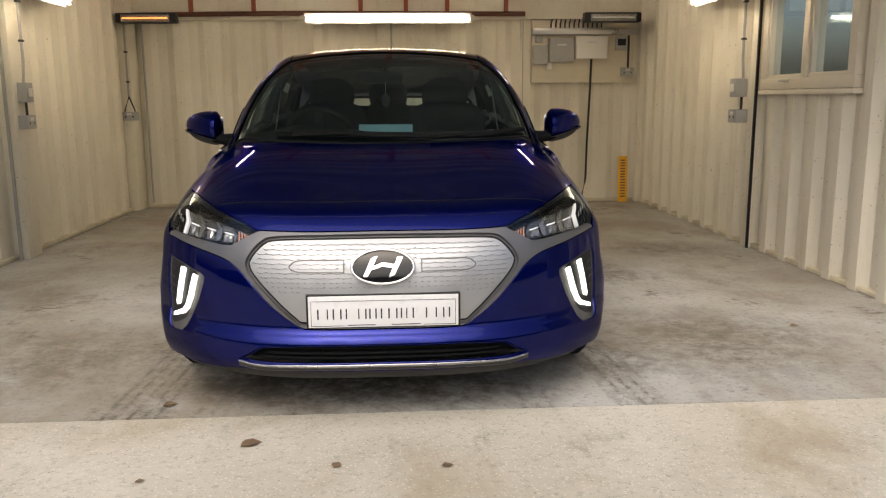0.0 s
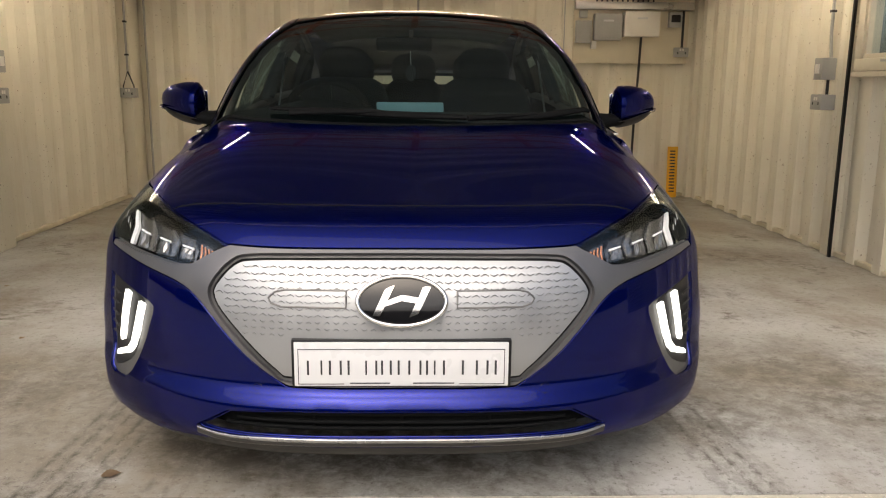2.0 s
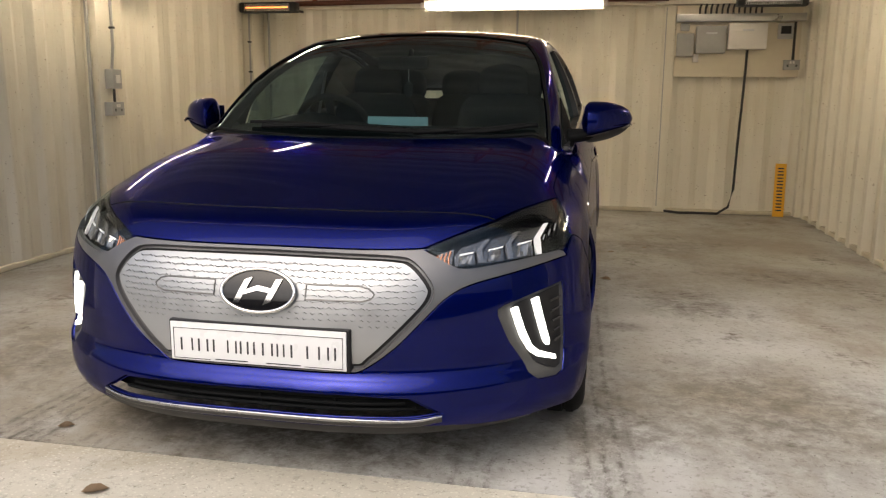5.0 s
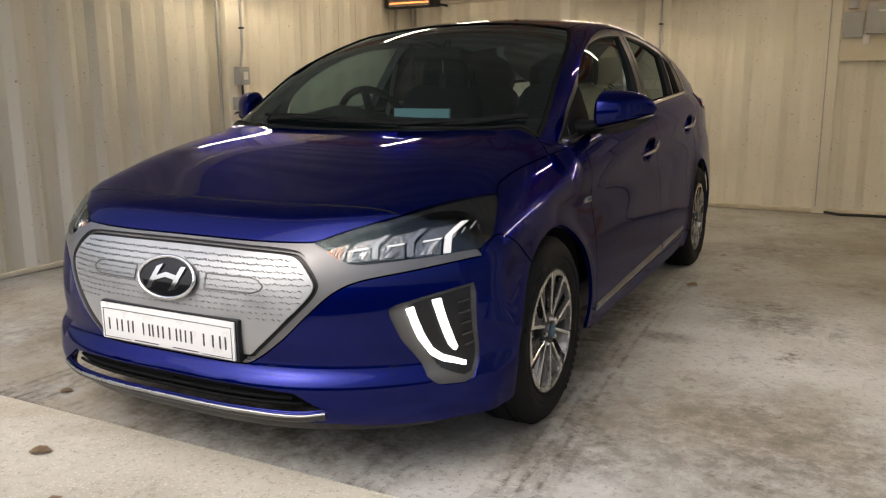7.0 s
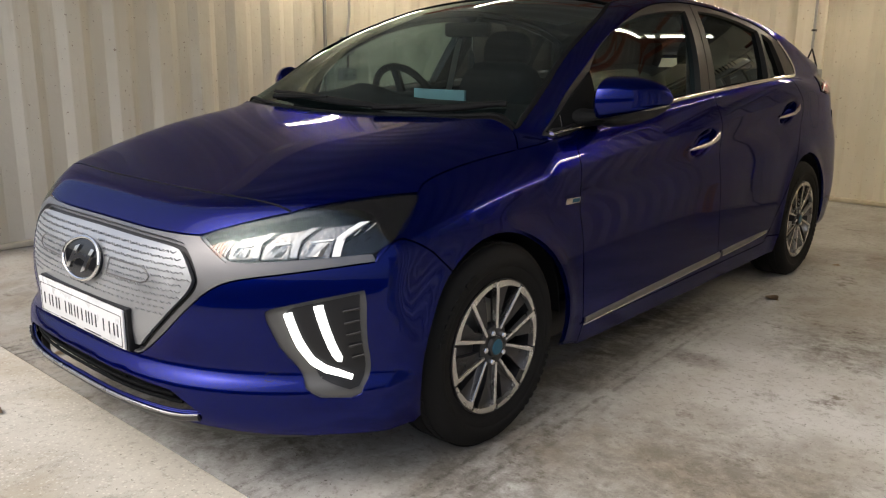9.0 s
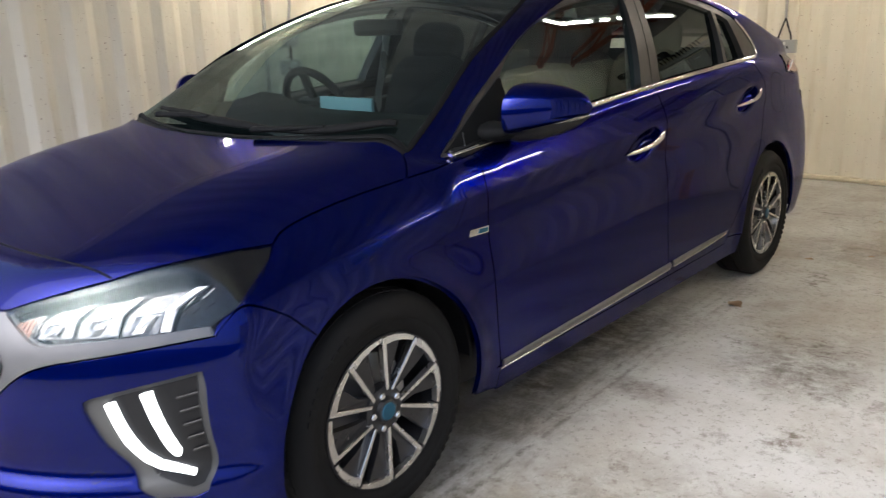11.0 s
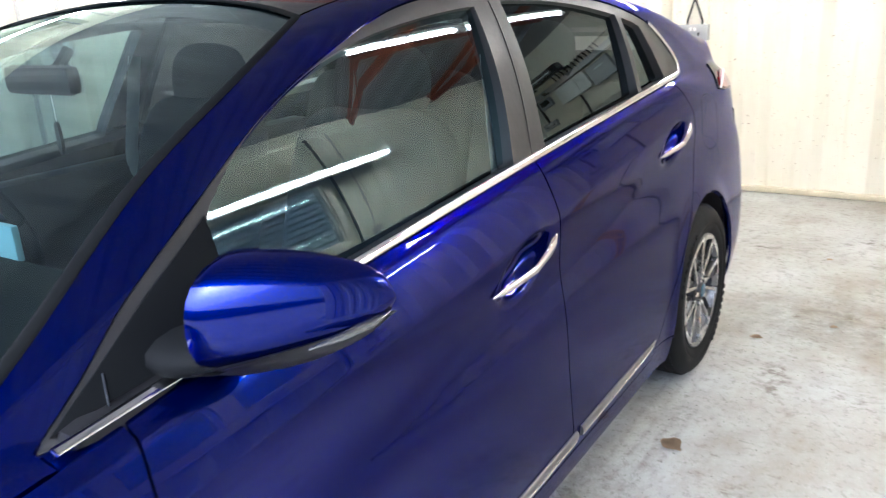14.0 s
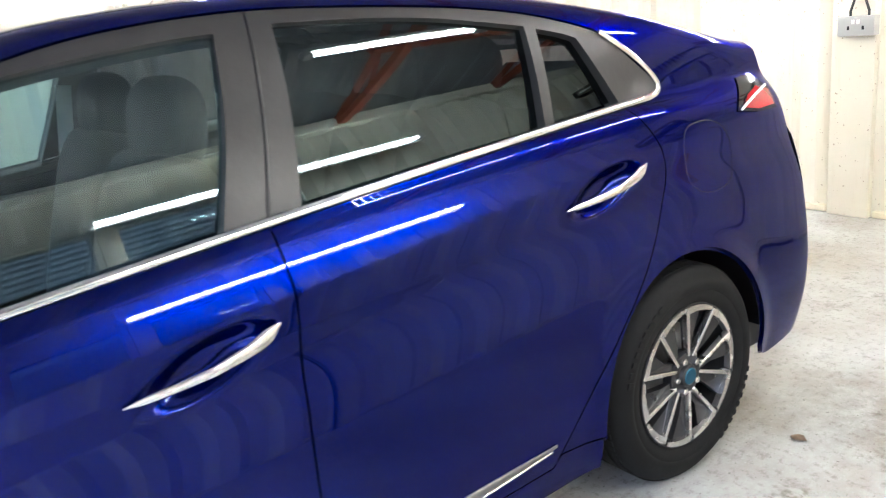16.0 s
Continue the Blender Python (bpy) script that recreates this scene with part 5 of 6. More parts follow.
# door mirrors
def door_mirror(s):
    m = empty("door_mirror", (0, 0, 0))
    m.parent = car
    tagged(m, "blue door mirror with a black foot")
    def shell(z0, z1, grow, mat, name, label, slope=0.055):
        bm = bmesh.new()
        n, k = 28, 16
        rings = []
        for i in range(k + 1):
            u = i / k
            x = 0.822 + 0.210 * u
            e = max(0.06, (1 - max(0.0, 1 - u / 0.16) ** 2) ** 0.5 * max(0.0, 1 - u ** 2.4) ** 0.5)
            cy, cz = 1.475 + 0.11 * u ** 1.5, 1.010 + 0.016 * u
            ry, rz = (0.092 - 0.015 * u) * e * grow, 0.086 * e * grow
            ring = []
            for j in range(n):
                t = 2 * math.pi * j / n
                c, q = math.cos(t), math.sin(t)
                y = cy + ry * (c if c < 0 else 0.62 * c)
                z = cz + rz * math.copysign(abs(q) ** 0.85, q)
                ring.append(bm.verts.new((s * x, y, min(max(z, z0 + slope * u), z1 + slope * u))))
            rings.append(ring)
        for a, b in zip(rings, rings[1:]):
            for j in range(n):
                bm.faces.new((a[j], a[(j + 1) % n], b[(j + 1) % n], b[j]))
        bm.faces.new(rings[0])
        bm.faces.new(rings[-1])
        return part(name, bm, mat, m, label, 50)
    shell(0.946, 1.2, 1.0, PAINT, "mirror_cap", "blue painted mirror cap")
    shell(0.7, 0.949, 1.008, BLACK, "mirror_base", "black mirror lower shell")
    part("indicator", tube_bm([(s * x, y, z) for x, y, z in ((0.985, 1.466, 0.990), (1.006, 1.500, 0.996), (1.022, 1.545, 1.002), (1.026, 1.58, 1.006))], [0.002, 0.007, 0.009, 0.002], 10, flat=0.7), REFLECT, m, "clear indicator strip", 60)
    part("arm", tube_bm([(s * x, y, z) for x, y, z in ((0.735, 1.452, 0.958), (0.79, 1.448, 0.956), (0.84, 1.462, 0.960), (0.90, 1.485, 0.970))], [0.075, 0.066, 0.056, 0.042], 14, flat=0.46), CABIN, m, "black mirror foot", 60)
    part("mirror_glass", box_bm((min(s * 0.835, s * 0.985), 1.555, 0.965), (max(s * 0.835, s * 0.985), 1.560, 1.065), 0.002), MIRRORGLASS, m, "mirror glass")


for s in (1, -1):
    door_mirror(s)
panel("mirror_sail", [side_line((1.245, 0.918), (1.32, 0.968), (1.42, 1.036), (1.548, 1.112), (1.535, 0.962), (1.245, 0.918), sharp=True)[:-1]], (-1, 0, -0.2), CABIN, car, "black mirror sail", off=0.004, depth=0.006, flange=0, gap=0.001)

strip("sail_gap", side_line((1.320, 0.925), (1.330, 0.965)), GLOSSBLACK, car, 0.002, 0.6, 0.004)

# cowl and wipers
panel("cowl", [full(hood_edge[::-1], top_line((0.715, 1.118), (0.715, 1.138)), screen_low[::-1])], (0, 0, -1), BLACK, car, "black plastic scuttle", both=False, off=-0.010, gap=-0.002, depth=0)
for line, base in ((((-0.50, 1.120), (-0.10, 1.058), (0.24, 1.036)), (-0.42, 1.060)), (((0.25, 1.028), (0.46, 1.072), (0.66, 1.158)), (0.21, 1.000))):
    arm = top_line(*line)
    strip("wiper", arm, CABIN, car, [0.008, 0.017, 0.019, 0.012], 0.6, 0.011, both=False, label="black wiper blade")
    strip("wiper_arm", top_line(base, line[1]), CABIN, car, [0.014, 0.011, 0.008], 0.7, 0.020, both=False)


# the cabin seen through the glass
part("cabin_floor", box_bm((-0.72, 1.0, 0.30), (0.72, 3.9, 0.36), 0.01), CABIN, car)


def loft_bm(rings, close=True):
    bm = bmesh.new()
    rs = [[bm.verts.new(p) for p in r] for r in rings]
    n = len(rs[0])
    for a, b in zip(rs, rs[1:]):
        for k in range(n if close else n - 1):
            bm.faces.new((a[k], a[(k + 1) % n], b[(k + 1) % n], b[k]))
    if close:
        bm.faces.new(rs[0])
        bm.faces.new(rs[-1])
    return bm


dash = []
for x in np.linspace(-0.70, 0.70, 15):
    hood = 0.055 * math.exp(-((x + 0.37) / 0.17) ** 2)
    b = 0.10 * (abs(x) / 0.7) ** 2
    dash.append([(x, 1.14 + b, 0.90), (x, 1.16 + b, 0.945), (x, 1.36 + b * 0.6, 0.982 + hood * 0.2), (x, 1.50, 0.985 + hood), (x, 1.585, 0.945 + hood), (x, 1.60, 0.88), (x, 1.55, 0.70), (x, 1.50, 0.45), (x, 1.14, 0.45)])
part("dashboard", loft_bm(dash), CABIN, car, "black dashboard", 40)
part("dash_panel", box_bm((-0.14, 1.565, 0.950), (0.14, 1.580, 1.022), 0.004), PAPER, car, "pale blue card on the dashboard")
wheel_m = Matrix.Translation((-0.36, 1.745, 0.945)) @ Matrix.Rotation(radians(-66), 4, "X")
rim_pts = [wheel_m @ Vector((0.182 * math.cos(t), 0.178 * math.sin(t), 0)) for t in np.linspace(0, 2 * math.pi, 41)]
part("steering_wheel", tube_bm(rim_pts, 0.0165, 12), CABIN, car, "black steering wheel", 60)
bm = bmesh.new()
box(bm, (-0.085, -0.06, -0.03), (0.085, 0.055, 0.015), 0.02, wheel_m)
for a, b in (((-0.17, -0.012), (-0.05, 0.018)), ((0.05, -0.012), (0.17, 0.018)), ((-0.02, -0.17), (0.02, -0.03))):
    box(bm, (a[0], a[1], -0.012), (b[0], b[1], 0.006), 0.004, wheel_m)
part("steering_hub", bm, BLACK, car)
part("steering_column", tube_bm([tuple(wheel_m @ Vector((0, 0, -0.03))), tuple(wheel_m @ Vector((0, 0, -0.28)))], 0.045), CABIN, car)


def seat(x, y, wide, label):
    def blob(cx, cy, cz, rx, ry, rz, lean, name, p=0.45):
        bm = bmesh.new()
        vs = bmesh.ops.create_uvsphere(bm, u_segments=24, v_segments=14, radius=1)["verts"]
        for v in vs:
            c = Vector([math.copysign(abs(k) ** p, k) for k in v.co])
            v.co = Vector((c.x * rx, c.y * ry, c.z * rz))
        bmesh.ops.transform(bm, matrix=Matrix.Translation((cx, cy, cz)) @ Matrix.Rotation(radians(lean), 4, "X"), verts=vs)
        part(name, bm, FABRIC, car, label, 70)
    blob(x, y - 0.20, 0.52, wide, 0.27, 0.10, 6, "seat_cushion")
    blob(x, y + 0.12, 0.82, wide * 0.92, 0.085, 0.32, -18, "seat_back")
    blob(x, y + 0.235, 1.180, 0.138, 0.066, 0.106, -10, "headrest", 0.72)
    for dx in (-0.06, 0.06):
        part("headrest_post", tube_bm([(x + dx, y + 0.21, 1.02), (x + dx, y + 0.235, 1.14)], 0.007), GALV, car)


for x, y in ((-0.355, 2.27), (0.37, 2.20)):
    seat(x, y, 0.26, "dark cloth front seat")
for x in (-0.38, 0.0, 0.38):
    seat(x, 3.02, 0.20, "dark cloth rear seat")
part("parcel_shelf", box_bm((-0.60, 3.35, 0.93), (0.60, 3.95, 0.96), 0.01), CABIN, car)
part("rear_view_mirror", box_bm((-0.150, 1.765, 1.236), (0.095, 1.80, 1.298), 0.018, Matrix.Identity(4)), CABIN, car, "black rear-view mirror")
part("mirror_stalk", tube_bm([(0, 1.79, 1.27), (0, 1.84, 1.325)], 0.012), CABIN, car)
fresh = lathe_bm([(-0.003, 0.0), (-0.003, 0.024), (0.003, 0.024), (0.003, 0.0)], 24, Matrix.Translation((0.0, 1.78, 1.145)) @ Matrix.Rotation(radians(70), 4, "Z") @ Matrix.Diagonal((1, 1, 1.5, 1)))
part("air_freshener", fresh, BLACK, car, "oval hanging air freshener")
part("freshener_cord", tube_bm([(0, 1.78, 1.237), (0, 1.78, 1.18)], 0.0012, 6), WHITEPLASTIC, car)
panel("headlining", [full(screen_top[::-1], roof_side, roof_back)], (0, 0, -1), LINER, car, "pale headlining", both=False, off=-0.035, depth=0, step=0.1)
for s in (1, -1):
    bm = box_bm((min(s * 0.70, s * 0.80), 1.25, 0.35), (max(s * 0.70, s * 0.80), 3.3, 0.93), 0.03)
    part("door_lining", bm, BLACK, car)
    part("belt_strap", tube_bm([(s * 0.655, 2.47, 1.25), (s * 0.70, 2.43, 0.95), (s * 0.71, 2.42, 0.60)], 0.024, 8, flat=0.12, up=(1, 0, 0)), GREYBOX, car, "grey seat belt")


# ---- fittings of the garage ----
def tube_light(a, b):
    """A batten with one lit tube, hung from the roof on two rods."""
    a, b = Vector(a), Vector(b)
    d = (b - a).normalized()
    t = tagged(empty("tube_light", (a + b) / 2), "lit white fluorescent tube on a slim batten", "lamp", "tube lights")
    o = (a + b) / 2
    def bar(p, q, w, h, z, name, mat, bevel=0.004):
        r = Matrix.Rotation(math.atan2(d.y, d.x), 4, "Z")
        n = (q - p).length / 2
        part(name, box_bm((-n, -w, z), (n, w, z + h), bevel, r), mat, t)
    if a.y > 5.9:
        n = (b - a).length / 2
        part("batten", box_bm((-n, 0.022, -0.05), (n, 0.05, 0.055), 0.004), WHITEPLASTIC, t)
        for f in (-0.7, 0.7):
            part("bracket", box_bm((f * n - 0.015, 0.05, -0.012), (f * n + 0.015, YB - 0.1 - a.y, 0.012)), GALV, t)
    elif abs(a.x) > 2:
        s = math.copysign(1, a.x)
        n = (b - a).length / 2
        part("batten", box_bm((min(s * 0.024, s * 0.05), -n, -0.04), (max(s * 0.024, s * 0.05), n, 0.045), 0.004), WHITEPLASTIC, t)
    else:
        bar(a, b, 0.028, 0.035, 0.018, "batten", WHITEPLASTIC)
    part("tube", tube_bm([a + d * 0.03 - o, b - d * 0.03 - o], 0.016, 14), TUBE, t, "lit tube")
    if abs(a.x) > 2:
        for f in (0.2, 0.8):
            p = a.lerp(b, f) - o
            part("bracket", tube_bm([p + Vector((s * 0.045, 0, 0)), p + Vector((s * 0.24, 0, 0.0))], 0.010, 6), GALV, t)
    for p in (a, b):
        part("end_cap", box_bm(tuple(p - o - Vector((0.022, 0.022, 0.022))), tuple(p - o + Vector((0.022, 0.022, 0.03))), 0.004), WHITEPLASTIC, t)
    for f in (0.15, 0.85) if abs(a.x) < 2 and a.y < 5.9 else ():
        p = a.lerp(b, f) - o
        part("hanger", tube_bm([p + Vector((0, 0, 0.05)), p + Vector((0, 0, 2.76 - o.z))], 0.004, 6), GALV, t)


ZT = 1.95
for x in (-2.60, 2.60):
    tube_light((x, 2.50, ZT), (x, 4.30, ZT))
for x in (-1.50, 1.50):
    tube_light((x, 3.30, 2.28), (x, 4.22, 2.28))
    tube_light((x, 4.27, 2.28), (x, 4.46, 2.28))
    tube_light((x, 4.51, 2.28), (x, 5.60, 2.28))
tube_light((-0.885, 5.98, 1.985), (0.865, 5.98, 1.985))


# columns, rails and roof steel
def column(name, x0, x1, y0, y1, label="cream painted steel corner post"):
    ob_box(name, (x0, y0, 0), (x1, y1, ZW), WALL, label, "post", "structure", 0.006)


column("trim_post_1", XL + 0.002, XL + 0.115, 3.34, 3.56)
column("trim_post_2", XR - 0.075, XR - 0.002, 3.30, 3.42)
column("trim_post_3", XL + 0.002, XL + 0.11, YB - 0.30, YB - 0.002)
column("trim_post_4", XR - 0.10, XR - 0.002, YB - 0.12, YB - 0.002)
column("trim_post_5", -0.13, 0.10, YB - 0.075, YB - 0.002, "flat cream painted steel joint post")
column("trim_post_6", 1.42, 1.53, YB - 0.06, YB - 0.002, "flat cream painted steel joint post")
column("trim_post_7", XL - 0.05, XL + 0.12, YW - 0.10, YW + 0.08)
column("trim_post_8", XR - 0.12, XR + 0.05, YW - 0.10, YW + 0.08)
for i, (lo, hi) in enumerate((((XL, YW + 0.09, 0.001), (XL + 0.045, YB - 0.31, 0.036)), ((XR - 0.045, YW + 0.09, 0.001), (XR, YB - 0.13, 0.036)), ((XL + 0.12, YB - 0.055, 0.001), (-0.14, YB - 0.001, 0.038)), ((0.11, YB - 0.055, 0.001), (1.41, YB - 0.001, 0.038)), ((1.54, YB - 0.055, 0.001), (XR - 0.11, YB - 0.001, 0.038)))):
    ob_box("baseboard_%d" % (i + 1), lo, hi, SKIRT, "cream painted foot rail with yellowed sealant", "skirting", "structure", 0.012)
for i, (lo, hi) in enumerate((((XL, YW, ZW), (XL + 0.10, YB, ZW + 0.128)), ((XR - 0.10, YW, ZW), (XR, YB, ZW + 0.128)), ((XL, YB - 0.10, 1.99), (XR, YB - 0.004, 2.42)), ((XL, YW - 0.10, 2.28), (XR, YW + 0.06, 2.44)))):
    ob_box("trim_rail_%d" % (i + 1), lo, hi, WALL, "cream painted steel top rail", "rail", "structure", 0.008)
for s, x in ((1, XL + 0.10), (-1, XR - 0.10)):
    part_bm = bmesh.new()
    box(part_bm, (min(x - 0.03 * s, x - 0.012 * s), 3.275, 0.0), (max(x - 0.03 * s, x - 0.012 * s), 3.295, ZW))
    tagged(link_bm("trim_joint", part_bm, BLACK if s < 0 else GREYBOX), "dark gap between two wall panels", "joint", kind="structure")
for i, x in enumerate((-2.62, 1.44)):
    tagged(link_bm("trim_seam", box_bm((x, YB - 0.068, 0.06), (x + 0.009, YB - 0.03, 1.97)), GREYBOX), "dark joint beside a steel post", "joint", kind="structure")
tagged(link_bm("pipe_rail", tube_bm([(XL + 0.12, 6.13, 2.035), (-1.0, 6.13, 2.05), (1.45, 6.13, 2.04)], 0.026, 10), DARKRED, 50), "dark red pipe along the end wall", "pipe", kind="structure")


def truss(y):
    """A red lattice frame across the roof."""
    t = tagged(empty("roof_truss", (0, y, 2.5)), "red oxide painted steel roof truss", "truss", "roof trusses")
    mid = (XL + XR) / 2
    part("bottom_chord", box_bm((XL + 0.02, -0.03, -0.06), (XR - 0.02, 0.03, 0.0), 0.004), REDSTEEL, t)
    for s, x in ((1, XL + 0.02), (-1, XR - 0.02)):
        part("top_chord", tube_bm([(x, 0, 0.02), (mid, 0, 0.50)], 0.032, 4), REDSTEEL, t, smooth=None)
        for k in range(3):
            a = x + (mid - x) * (k + 0.6) / 3.6
            b = x + (mid - x) * (k + 1.3) / 3.6
            part("strut", tube_bm([(a, 0, -0.03), (b, 0, 0.02 + 0.48 * (k + 1.3) / 3.6)], 0.017, 4), REDSTEEL, t, smooth=None)
    part("king_post", box_bm((mid - 0.02, -0.02, 0), (mid + 0.02, 0.02, 0.48)), REDSTEEL, t)


for y in (4.0, 5.3):
    truss(y)
for x in (-1.9, -0.95, 0.0, 0.95, 1.9):
    z = 2.50 + (1 - abs(x - (XL + XR) / 2) / 2.8) * 0.50
    ob_box("purlin", (x - 0.03, 3.95, z - 0.03), (x + 0.03, YB + 0.1, z + 0.045), REDSTEEL, "red oxide painted roof purlin", "purlin", "", 0.004, "purlins")
for x in (-2.07, -1.42, -0.30, 0.18, 0.62, 1.25):
    ob_box("rafter_stub", (x - 0.022, YB - 0.135, 2.06), (x + 0.022, YB - 0.103, 2.62), REDSTEEL, "red oxide painted steel upright above the end wall", "upright", "", 0.003, "rafter stubs")


def garage_window():
    """Twin light with a cream frame in the side wall."""
    y0, y1, z0, z1, x = 1.98, 3.22, 1.20, 2.02, XR
    w = tagged(empty("window_1", (x, (y0 + y1) / 2, z0)), "cream framed twin window with one opening light", "window", kind="structure")
    def bar(a, b, name="window_frame", mat=FRAMEWHITE, bevel=0.008):
        lo = (a[0] - x, a[1] - (y0 + y1) / 2, a[2] - z0)
        hi = (b[0] - x, b[1] - (y0 + y1) / 2, b[2] - z0)
        return part(name, box_bm(lo, hi, bevel), mat, w)
    d0, d1, f = x - 0.085, x + 0.03, 0.075
    ym = (y0 + y1) / 2 - 0.02
    bar((d0, y0, z0), (d1, y1, z0 + f))
    bar((d0, y0, z1 - f), (d1, y1, z1))
    bar((d0, y0, z0 + f), (d1, y0 + f, z1 - f))
    bar((d0, y1 - f, z0 + f), (d1, y1, z1 - f))
    bar((d0 - 0.004, ym - 0.035, z0 + f), (d1, ym + 0.035, z1 - f), "mullion")
    for a, b in ((y0 + f, ym - 0.035), (ym + 0.035, y1 - f)):
        s = 0.028
        for lo, hi in (((a, z0 + f), (b, z0 + f + s)), ((a, z1 - f - s), (b, z1 - f)), ((a, z0 + f + s), (a + s, z1 - f - s)), ((b - s, z0 + f + s), (b, z1 - f - s))):
            bar((d0 + 0.014, lo[0], lo[1]), (d1 - 0.02, hi[0], hi[1]), "sash", FRAMEWHITE, 0.004)
        pane = bar((x - 0.040, a + s - 0.005, z0 + f + s - 0.005), (x - 0.034, b - s + 0.005, z1 - f - s + 0.005), "pane", PANE, 0.0)
        pane.visible_shadow = False
    bar((d0 - 0.006, y0 - 0.01, z0 - 0.035), (x - 0.002, y1 + 0.01, z0 - 0.003), "window_sill")
    bar((d0 - 0.022, ym + 0.20, z0 + 0.050), (d0 - 0.001, ym + 0.31, z0 + 0.066), "latch", GALV, 0.003)


garage_window()


def outside_sheet():
    """The ribbed steel flank of the next unit outside the window."""
    bm = bmesh.new()
    rows = []
    for i in range(26):
        for dz, out in ((0.0, 0.062), (0.012, 0.062), (0.104, 0.0), (0.112, 0.0)):
            rows.append([bm.verts.new((5.4 - out, y, 0.12 * i + dz)) for y in (-1.0, 6.5)])
    for a, b in zip(rows, rows[1:]):
        bm.faces.new((a[0], a[1], b[1], b[0]))
    bmesh.ops.solidify(bm, geom=bm.faces[:], thickness=0.01)
    tagged(link_bm("wall_outside", bm, LOUVRE), "grey ribbed steel wall outside the window", "wall", kind="structure")


outside_sheet()


# electrical things on the walls
def conduit(name, pts, r=0.011, mat=None, label="grey wall conduit with clips", clips=True):
    c = tagged(empty(name, pts[0]), label, "conduit")
    o = Vector(pts[0])
    part("pipe", tube_bm([Vector(p) - o for p in pts], r, 8), mat or GREYBOX, c, "", 60)
    if clips:
        for a, b in zip(pts, pts[1:]):
            a, b = Vector(a), Vector(b)
            n = int((b - a).length / 0.28)
            for k in range(1, n + 1):
                p = a.lerp(b, k / (n + 0.5)) - o
                part("clip", box_bm(tuple(p - Vector((r * 1.5, r * 1.5, 0.008))), tuple(p + Vector((r * 1.5, r * 1.5, 0.008))), 0.002), CABLE, c)
    return c


def wall_box(name, lo, hi, mat, label, category, face, detail="socket"):
    """A box screwed to a wall; face is the way it looks."""
    c = tuple((a + b) / 2 for a, b in zip(lo, hi))
    ob = tagged(empty(name, c), label, category)
    l = tuple(a - b for a, b in zip(lo, c))
    h = tuple(a - b for a, b in zip(hi, c))
    part("case", box_bm(l, h, 0.006), mat, ob)
    f = Vector(face)
    ax = 1 if abs(f.x) > 0.5 else 0
    front = (h if f[1 - ax] > 0 else l)[1 - ax]
    def on(u, z, w, t, d, nm, mt):
        a, b = [0, 0, 0], [0, 0, 0]
        a[ax], b[ax], a[2], b[2] = u - w, u + w, z - t, z + t
        a[1 - ax], b[1 - ax] = sorted((front, front + d * f[1 - ax]))
        part(nm, box_bm(tuple(a), tuple(b), 0.0015), mt, ob)
    if detail == "socket":
        for u in (-0.038, 0.038):
            on(u, -0.008, 0.006, 0.010, 0.002, "socket_hole", BLACK)
            on(u * 0.35, 0.022, 0.008, 0.011, 0.004, "rocker_switch", WHITEPLASTIC)
    elif detail == "switch":
        on(0, 0, 0.022, 0.030, 0.010, "switch_lever", WHITEPLASTIC)
    elif detail == "panel":
        on(0, -0.02, (h[ax]) * 0.86, h[2] * 0.55, 0.004, "cover", mat)
        on(0, h[2] * 0.45, 0.05, 0.010, 0.003, "label_bar", PLATE)
    elif detail == "dial":
        on(0, 0.01, 0.045, 0.035, 0.004, "display", BLACK)
    return ob


for x, f in ((XL + 0.125, 1), (XR - 0.075, -1)):
    a, b = sorted((x, x + 0.055 * f))
    y = 3.46 if f > 0 else 3.50
    wall_box("isolator_switch", (a - 0.04, y - 0.055, 1.15), (b, y + 0.055, 1.29), GREYBOX, "grey metal isolator switch box on the wall", "switch", (f, 0, 0), "switch")
    wall_box("wall_socket", (a - 0.04, y - 0.085, 0.955), (b, y + 0.065, 1.055), GREYBOX, "grey metal double socket on the wall", "socket", (f, 0, 0))
    conduit("wall_cable", [(x + 0.02 * f, y + 0.02, ZW), (x + 0.02 * f, y + 0.02, 1.45), (x + 0.02 * f, y - 0.01, 1.29)])
    conduit("wall_cable", [(x + 0.02 * f, y, 1.15), (x + 0.02 * f, y, 1.055)], 0.010, CABLE, "black cable between two boxes", False)
wall_box("wall_socket", (-0.075, YB - 0.13, 0.985), (0.115, YB - 0.07, 1.085), GREYBOX, "grey metal double socket on the end wall post", "socket", (0, -1, 0))
conduit("wall_cable", [(0.02, YB - 0.095, 1.98), (0.02, YB - 0.095, 1.25)])
for dx in (-0.045, 0.05):
    conduit("wall_cable", [(0.02, YB - 0.095, 1.25), (0.02 + dx, YB - 0.095, 1.11), (0.02 + dx, YB - 0.095, 1.085)], 0.007, CABLE, "black cable tail into a socket", False)
wall_box("wall_socket", (-2.79, YB - 0.36, 0.955), (-2.63, YB - 0.30, 1.045), GREYBOX, "grey metal double socket on the corner post", "socket", (0, -1, 0))
conduit("wall_cable", [(-2.71, YB - 0.325, 1.95), (-2.71, YB - 0.325, 1.2)])
for dx in (-0.05, 0.05):
    conduit("wall_cable", [(-2.71, YB - 0.325, 1.2), (-2.71 + dx, YB - 0.325, 1.06), (-2.71 + dx, YB - 0.325, 1.045)], 0.007, CABLE, "black cable tail into a socket", False)

